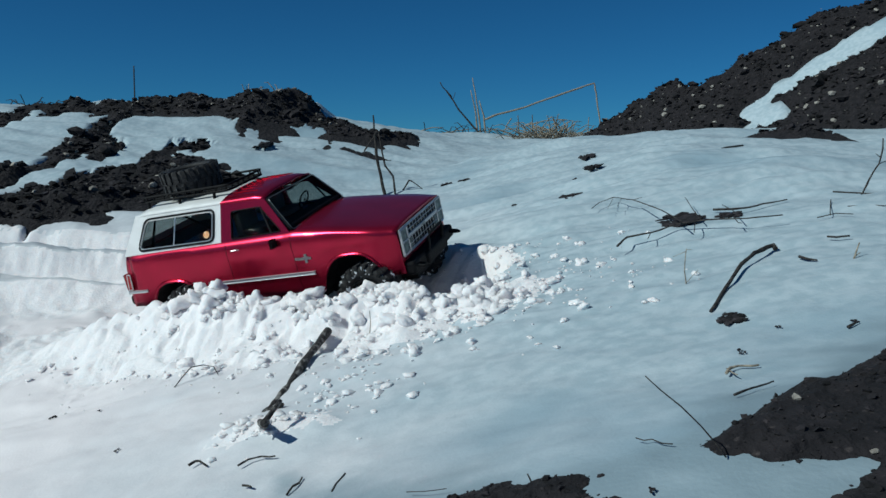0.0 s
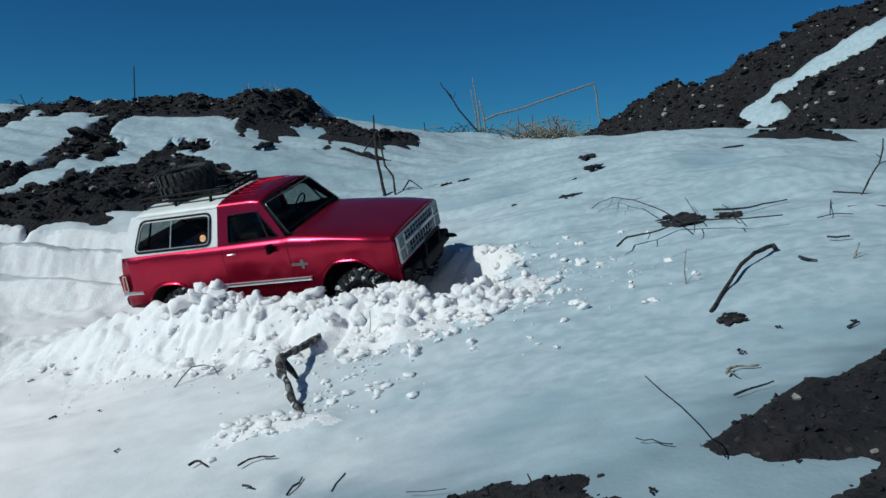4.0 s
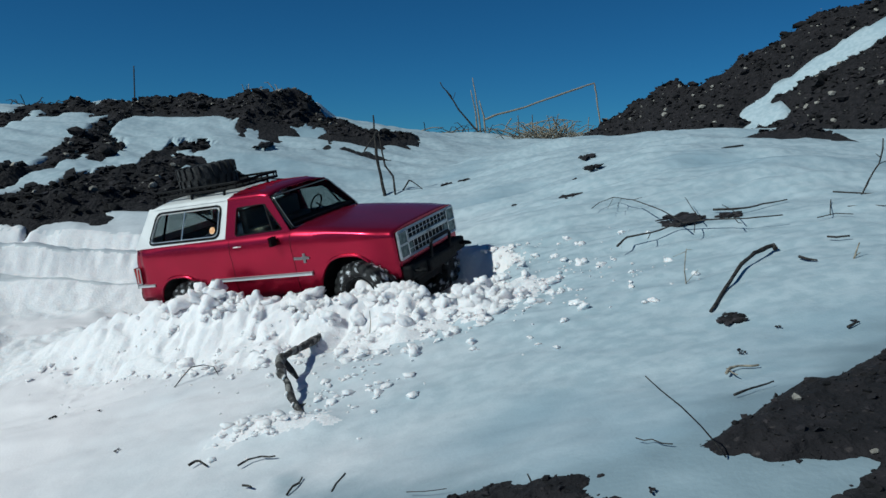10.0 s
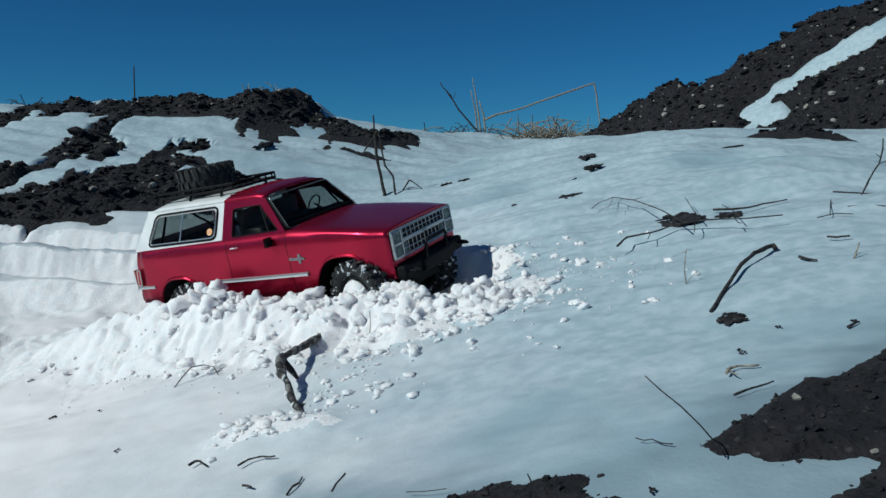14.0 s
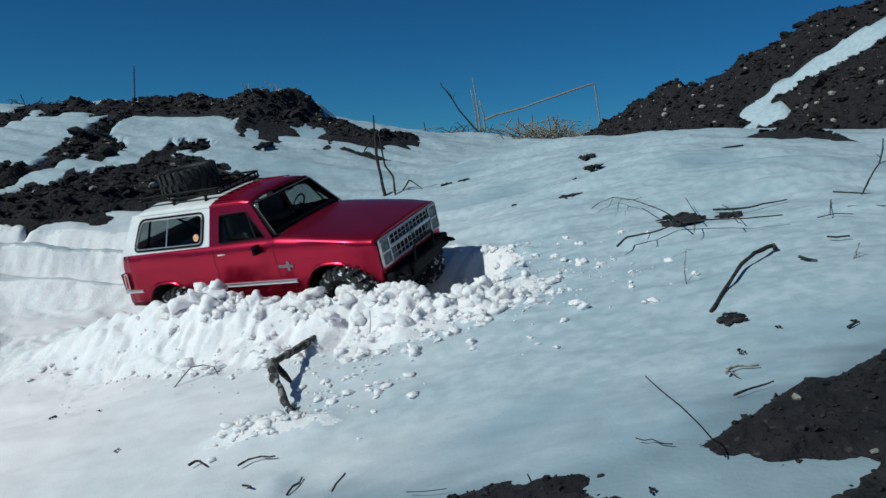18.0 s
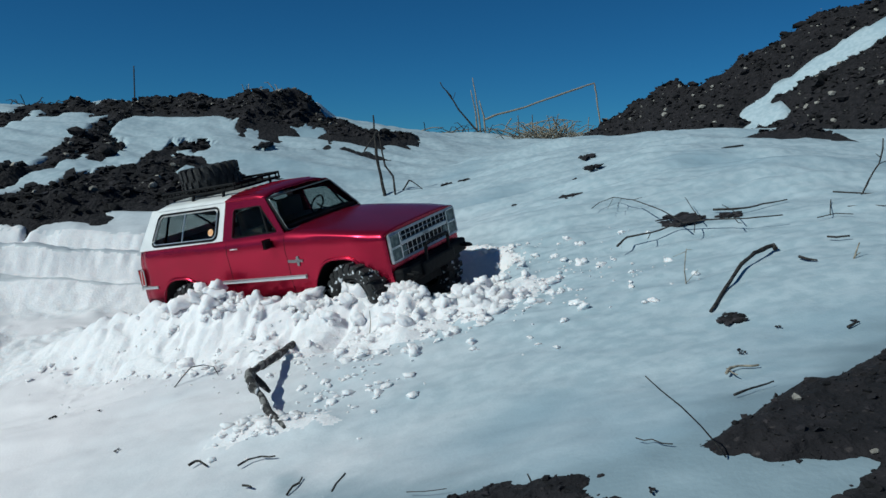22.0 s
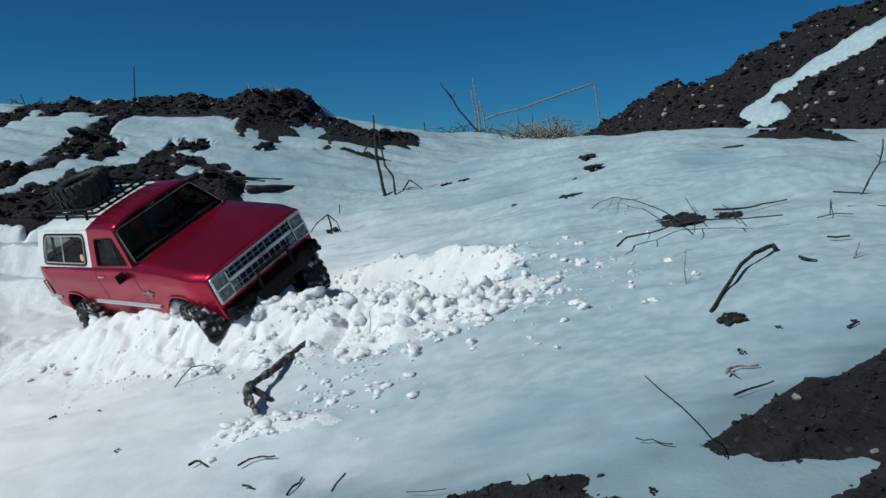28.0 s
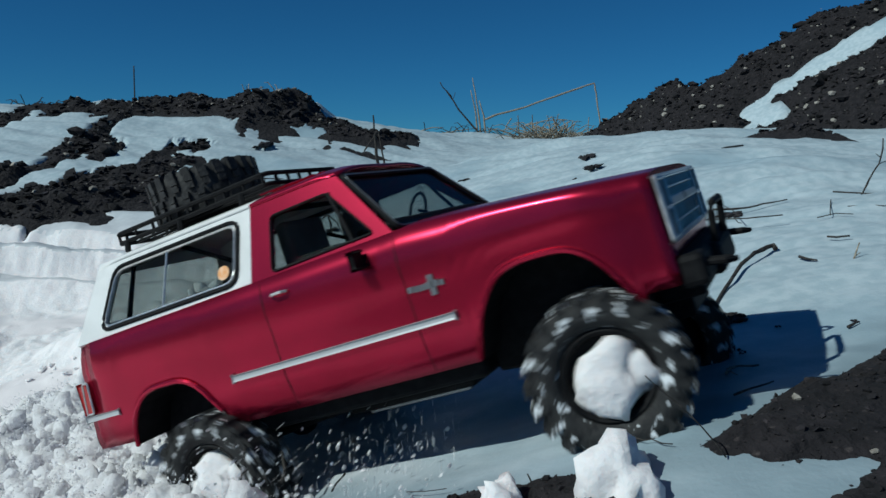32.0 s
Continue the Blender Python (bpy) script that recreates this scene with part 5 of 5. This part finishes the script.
def throw(mesh, name, label, t0, start, velocity, floor_drop=0.0, spin=200):
    """A piece that lies under the crust until a wheel throws it, flies, and comes to lie."""
    ob = tagged(new(name, mesh), label, "snow", "snow thrown by the wheels", kind="stuff" if mesh in POWDER or mesh in DUST else "")
    start, velocity = Vector(start), Vector(velocity)
    still = pose(*start, r.uniform(0, 90), r.uniform(0, 90), r.uniform(0, 90))
    rows = [(0.0, still), (t0, still)]
    t, turn = t0, r.uniform(-spin, spin)
    while t < 32.0:
        t += 0.1
        dt = t - t0
        where = start + velocity * dt + Vector((0, 0, -2.2)) * dt * dt
        low = top(where.x, where.y) - floor_drop
        landed = velocity.z < 4.4 * dt and where.z < low
        if landed:
            where.z = low
        m = Matrix.Translation(where) @ still.to_3x3().to_4x4() @ pose(0, 0, 0, turn * min(dt, 0.4), turn * 0.5 * min(dt, 0.4), 0)
        rows.append((min(t, 32.0), m))
        if landed:
            break
    if rows[-1][0] < 32.0:
        rows.append((32.0, rows[-1][1]))
    SPRAY.append((ob, rows))


# where the near front wheel digs, second by second
DIG = [(28.4, -0.30, 1.06), (29.0, -0.27, 1.00), (29.5, -0.24, 0.89), (30.0, -0.235, 0.77), (30.5, -0.215, 0.66), (31.0, -0.135, 0.55), (31.5, -0.05, 0.49), (32.0, 0.09, 0.45)]


def dig(t):
    for (a, x0, y0), (b, x1, y1) in zip(DIG, DIG[1:]):
        if t <= b:
            k = (t - a) / (b - a)
            return x0 + (x1 - x0) * k, y0 + (y1 - y0) * k
    return DIG[-1][1:]


def launch(meshes, name, label, count, t_from, t_to, back, rise, side_push, sink, wide=0.03, shift=(-0.02, -0.01), bed=0.0):
    """Throws pieces one after another from the wheel's pit, each to its own height over the snow."""
    for i in range(count):
        t0 = t_from + (t_to - t_from) * (i + r.random()) / count
        x, y = dig(t0)
        a, b = x + shift[0] + r.gauss(0, wide), y + shift[1] + r.gauss(0, wide)
        up = math.sqrt(8.8 * (sink + r.uniform(*rise)))
        v = (-back * r.uniform(0.2, 1.2) + r.gauss(0, 0.05), side_push * r.uniform(0.2, 1.2) + r.gauss(0, 0.04), up)
        throw(r.choice(meshes), name, label, max(28.0, round(t0 - 0.16 * up, 1)), (a, b, top(a, b) - sink), v, floor_drop=bed)


launch(LUMP, "snow_lump", "white snow lump thrown by the wheel", 40, 28.5, 31.7, 0.30, (0.0, 0.10), -0.04, 0.040)
launch(POWDER, "snow_spray", "white burst of snow thrown by the wheel", 60, 28.6, 29.5, 0.40, (-0.03, 0.015), -0.08, 0.100, 0.036, (-0.04, -0.02), 0.012)
launch(POWDER, "snow_spray", "white burst of snow thrown by the wheel", 120, 29.4, 31.0, 0.22, (-0.02, 0.040), -0.28, 0.100, 0.040, (-0.015, -0.045), 0.004)
launch(POWDER, "snow_spray", "white burst of snow thrown by the wheel", 110, 28.6, 31.0, 0.32, (-0.03, 0.015), -0.08, 0.100, 0.050, (-0.10, 0.01), 0.010)
launch(POWDER, "snow_spray", "white burst of snow thrown by the wheel", 56, 30.5, 31.15, 0.02, (-0.015, 0.034), -0.02, 0.110, 0.028, (0.03, -0.042), 0.05)
launch(DUST, "snow_dust", "fine white snow flung from the tread", 22, 28.8, 31.1, 0.35, (0.01, 0.08), 0.0, 0.130, 0.04, (-0.06, -0.01), 0.06)
launch(DUST, "snow_dust", "fine white snow flung from the tread", 34, 31.2, 31.9, 0.30, (-0.03, 0.03), 0.05, 0.120, 0.04, (-0.06, 0.02), 0.06)
launch(DUST, "snow_dust", "fine white snow flung from the tread", 14, 29.6, 30.8, -0.20, (0.03, 0.12), 0.05, 0.130, 0.05, (0.18, 0.10), 0.06)
# two large lumps that drop from the near front wheel
for t0, size, start, v in ((31.2, 0.022, (-0.11, 0.39, 0.05), (0.33, 0.0, 1.52)), (31.3, 0.011, (-0.12, 0.42, 0.03), (0.30, -0.03, 1.50))):
    throw(clump(0, 0.0, size, int(t0 * 10), 1), "snow_lump", "large white snow lump falling from the wheel", t0, start, v, floor_drop=-0.004)

# a slab of snow stood up against the rear arch, and the snow heaped round it
for x, y, hx, hz, lean in ((-0.355, 1.172, 0.009, 0.014, 18), (-0.330, 1.165, 0.013, 0.010, -10), (-0.385, 1.180, 0.009, 0.007, 5)):
    bm = bmesh.new()
    lumpy(bm, (0, 0, 0), (hx, hx * 0.8, hz), int(hx * 4000), 0.6, 3)
    ob = soft_shade(part("snow_slab", bm, FRESH))
    ob.matrix_world = pose(x, y, top(x, y) + hz * 0.45, 0, -lean, 20)
    tagged(ob, "white snow slab stood up on the bank", "snow", "slabs of broken snow")
def motions():
    rows = [
    (0, -0.4509, 1.3786, 0.1795, 13.4, -8.3, -19.7),
    (0.5, -0.4538, 1.3805, 0.1804, 14.3, -7.7, -19.3),
    (1, -0.4554, 1.3816, 0.1794, 14.5, -7.8, -19.2),
    (1.5, -0.4541, 1.3770, 0.1789, 14.6, -7.9, -19.4),
    (2, -0.4564, 1.3808, 0.1794, 14.4, -7.6, -19.5),
    (2.5, -0.4593, 1.3783, 0.1792, 14.3, -7.5, -18.9),
    (3, -0.4596, 1.3789, 0.1792, 14.3, -7.5, -18.9),
    (3.5, -0.4592, 1.3792, 0.1798, 14.7, -7.3, -19.1),
    (5.5, -0.4580, 1.3779, 0.1773, 14.0, -7.6, -19.5),
    (6, -0.4309, 1.3712, 0.1839, 11.5, -7.4, -23.3),
    (6.5, -0.4279, 1.3764, 0.1809, 11.0, -7.8, -25.9),
    (7, -0.4259, 1.3714, 0.1799, 9.8, -7.6, -26.3),
    (7.5, -0.4272, 1.3734, 0.1795, 9.4, -7.6, -26.1),
    (8, -0.4271, 1.3732, 0.1773, 8.7, -7.8, -26.1),
    (8.5, -0.4276, 1.3740, 0.1792, 8.6, -7.3, -26.3),
    (9, -0.4272, 1.3740, 0.1810, 9.1, -7.1, -26.1),
    (9.5, -0.4264, 1.3695, 0.1791, 8.6, -7.3, -26.0),
    (10, -0.4268, 1.3705, 0.1805, 9.1, -7.2, -25.7),
    (10.5, -0.4276, 1.3723, 0.1785, 8.9, -7.6, -25.6),
    (11, -0.4261, 1.3742, 0.1790, 9.6, -7.7, -26.7),
    (11.5, -0.4258, 1.3738, 0.1779, 9.1, -7.9, -27.2),
    (12, -0.4249, 1.3733, 0.1777, 9.1, -7.9, -27.5),
    (12.5, -0.4237, 1.3718, 0.1767, 9.0, -8.0, -27.9),
    (13, -0.4252, 1.3731, 0.1776, 9.3, -7.7, -27.4),
    (13.5, -0.4260, 1.3752, 0.1778, 9.5, -7.6, -27.2),
    (14, -0.4260, 1.3750, 0.1776, 9.4, -7.7, -27.2),
    (14.5, -0.4263, 1.3751, 0.1778, 9.1, -7.7, -27.1),
    (16.5, -0.4250, 1.3748, 0.1784, 9.8, -7.5, -27.4),
    (17, -0.4250, 1.3750, 0.1787, 9.9, -7.5, -27.4),
    (17.5, -0.4279, 1.3755, 0.1801, 10.5, -7.0, -27.4),
    (18, -0.4482, 1.3828, 0.1807, 14.4, -7.0, -26.0),
    (18.5, -0.4486, 1.3845, 0.1800, 14.6, -6.8, -25.9),
    (19, -0.4480, 1.3813, 0.1793, 14.3, -7.0, -25.6),
    (19.5, -0.4483, 1.3822, 0.1794, 13.9, -6.9, -25.4),
    (20, -0.4324, 1.3741, 0.1799, 13.1, -7.2, -25.0),
    (20.5, -0.4151, 1.3713, 0.1799, 11.8, -7.8, -29.9),
    (21, -0.4147, 1.3702, 0.1795, 10.4, -7.6, -29.9),
    (21.5, -0.4148, 1.3679, 0.1793, 9.7, -7.4, -29.5),
    (22, -0.4141, 1.3682, 0.1788, 9.7, -7.4, -29.8),
    (22.5, -0.4140, 1.3682, 0.1788, 9.6, -7.4, -29.8),
    (23, -0.4140, 1.3682, 0.1788, 9.6, -7.4, -29.8),
    (23.5, -0.4141, 1.3682, 0.1786, 9.6, -7.4, -29.8),
    (24, -0.4445, 1.3820, 0.1755, 12.4, -7.6, -26.6),
    (24.5, -0.4970, 1.4077, 0.1803, 14.3, -9.4, -22.7),
    (25, -0.5213, 1.4337, 0.1863, 21.2, -7.7, -30.3),
    (25.5, -0.5726, 1.4629, 0.1914, 28.5, -4.1, -36.4),
    (27.5, -0.6255, 1.4904, 0.1909, 33.8, -2.8, -36.2),
    (28.5, -0.5389, 1.4181, 0.1865, 23.1, -3.1, -43.3),
    (29, -0.4898, 1.3606, 0.1915, 23.2, -2.0, -45.7),
    (29.5, -0.4360, 1.2625, 0.1678, 21.9, -5.1, -47.7),
    (30, -0.3895, 1.1669, 0.1565, 19.4, -4.6, -53.6),
    (30.5, -0.3592, 1.0377, 0.1108, 16.8, -14.0, -54.6),
    (31, -0.3313, 0.9234, 0.1313, 19.9, -14.4, -49.2),
    (31.5, -0.2772, 0.8195, 0.1395, 7.8, -19.0, -41.3),
    (32, -0.2174, 0.7126, 0.1620, 1.8, -19.1, -23.9)]
    walk(truck, [(t, pose(*p)) for t, *p in rows])
    # steering in degrees, to the truck's left positive
    steer_keys = [(0, -6), (3.5, -6), (5.5, -6), (6.5, -10), (14.5, -14), (17, -10), (20, -10), (23.5, -12), (24.5, 4), (25.5, 0), (27.5, -8), (28.5, -22), (29, -26), (30, -26), (30.6, -16), (31, -6), (31.5, 2), (32, 11)]
    # turns of the wheels each second
    spin_keys = [(0, 0.0), (1.0, 0.5), (2.0, 0.0), (5.4, 0.0), (5.7, 1.6), (6.4, 1.4), (6.6, 0.0), (8.2, 0.0), (8.6, 1.6), (10.0, 1.6), (10.4, 0.1), (11.0, 1.0), (12.4, 1.0),
                 (12.8, 0.0), (17.3, 0.0), (17.7, -1.2), (18.2, 0.0), (19.6, 0.0), (19.9, 1.6), (20.8, 1.4), (21.2, 0.0), (23.6, 0.0), (23.9, -1.3), (25.4, -0.8), (27.4, 0.0), (27.9, 1.0), (28.4, 1.7), (32.0, 1.7)]
    # how far each front wheel stands up into its arch
    lift_keys = [(0, 0.012), (10, 0.018), (20, 0.024), (23.5, 0.018), (24.5, 0.008), (25, 0.030), (27.5, 0.034), (28.5, 0.000), (29, -0.014), (30, -0.012), (31, 0.002), (32, -0.002)]

    # the near rear wheel sinks in early on
    squat_keys = [(0, 0.022), (24, 0.022), (28, 0.016), (30, 0.006), (32, 0.0)]
    # and how far the far front wheel hangs
    hang_keys = [(0, 0.006), (24, 0.006), (25.5, -0.012), (28, -0.012), (29, -0.006), (30.5, -0.018), (31, -0.032), (31.5, -0.040), (32, -0.034)]

    def along(keys, t):
        for (a, u), (b, v) in zip(keys, keys[1:]):
            if t <= b:
                return u + (v - u) * (t - a) / (b - a)
        return keys[-1][1]

    turns, angle, times = [], 0.0, [i * 0.1 for i in range(321)]
    for t in times:
        turns.append(angle)
        angle += along(spin_keys, t) * 36.0
    for w, s, x, z in WHEELS:
        front = x > 0.2
        track = []
        for i, t in enumerate(times):
            calm = i > 0 and i < 320 and abs(turns[i] - turns[i - 1]) < 1e-6 and abs(turns[min(i + 1, 320)] - turns[i]) < 1e-6 and i % 5
            if calm:
                continue
            up = along(lift_keys if s < 0 else hang_keys, t) if front else along(squat_keys, t)
            m = pose(x, s * TRACK, z + up, 0, 0, along(steer_keys, t) if front else 0) @ pose(0, 0, 0, 0, turns[i] + 40 * s, 0)
            track.append((t, m))
        walk(w, track)
    for ob, rows in SPRAY:
        walk(ob, rows)
    lying = [(0, -0.160, 0.720, 0.190, -141, -3, 88), (1.2, -0.160, 0.720, 0.190, -141, -3, 88), (1.5, -0.150, 0.760, 0.178, -100, -4, 90), (1.9, -0.140, 0.793, 0.174, -60, -5, 92),
             (17.6, -0.140, 0.793, 0.174, -60, -5, 92), (18.2, -0.146, 0.780, 0.173, -64, -5, 93), (19.6, -0.146, 0.780, 0.173, -64, -5, 93), (20.0, -0.156, 0.764, 0.172, -65, -3, 98),
             (23.6, -0.156, 0.764, 0.172, -65, -3, 98), (24.4, -0.153, 0.761, 0.170, -62, -4, 94), (25.5, -0.153, 0.761, 0.170, -62, -4, 94), (27.5, -0.164, 0.763, 0.166, -83, -5, 92),
             (28.8, -0.164, 0.763, 0.166, -83, -5, 92), (29.3, -0.162, 0.755, 0.166, -74, -2, 94), (29.6, -0.160, 0.735, 0.150, -60, 4, 100), (30.2, -0.200, 0.720, 0.090, -60, 6, 120),
             (31.0, -0.300, 0.780, 0.060, -50, 4, 140), (32.0, -0.300, 0.780, 0.060, -50, 4, 140)]
    walk(branch, [(t, pose(*p)) for t, *p in lying])
    for k, ob in enumerate(CAUGHT):
        x, y, z = ob.location
        walk(ob, [(0.0, pose(x, y, z)), (30.5, pose(x, y, z)), (30.9, pose(x - 0.03, y - 0.02, z + 0.02, 20, -30, 30)), (31.3, pose(-0.20 + 0.02 * k, 0.62, 0.185, 40, -60, 70)), (31.6, pose(-0.20 + 0.03 * k, 0.60, 0.185, 60, -40, 90)), (32.0, pose(-0.145 + 0.03 * k, 0.55, 0.195, 80, -70, 120))])

motions()
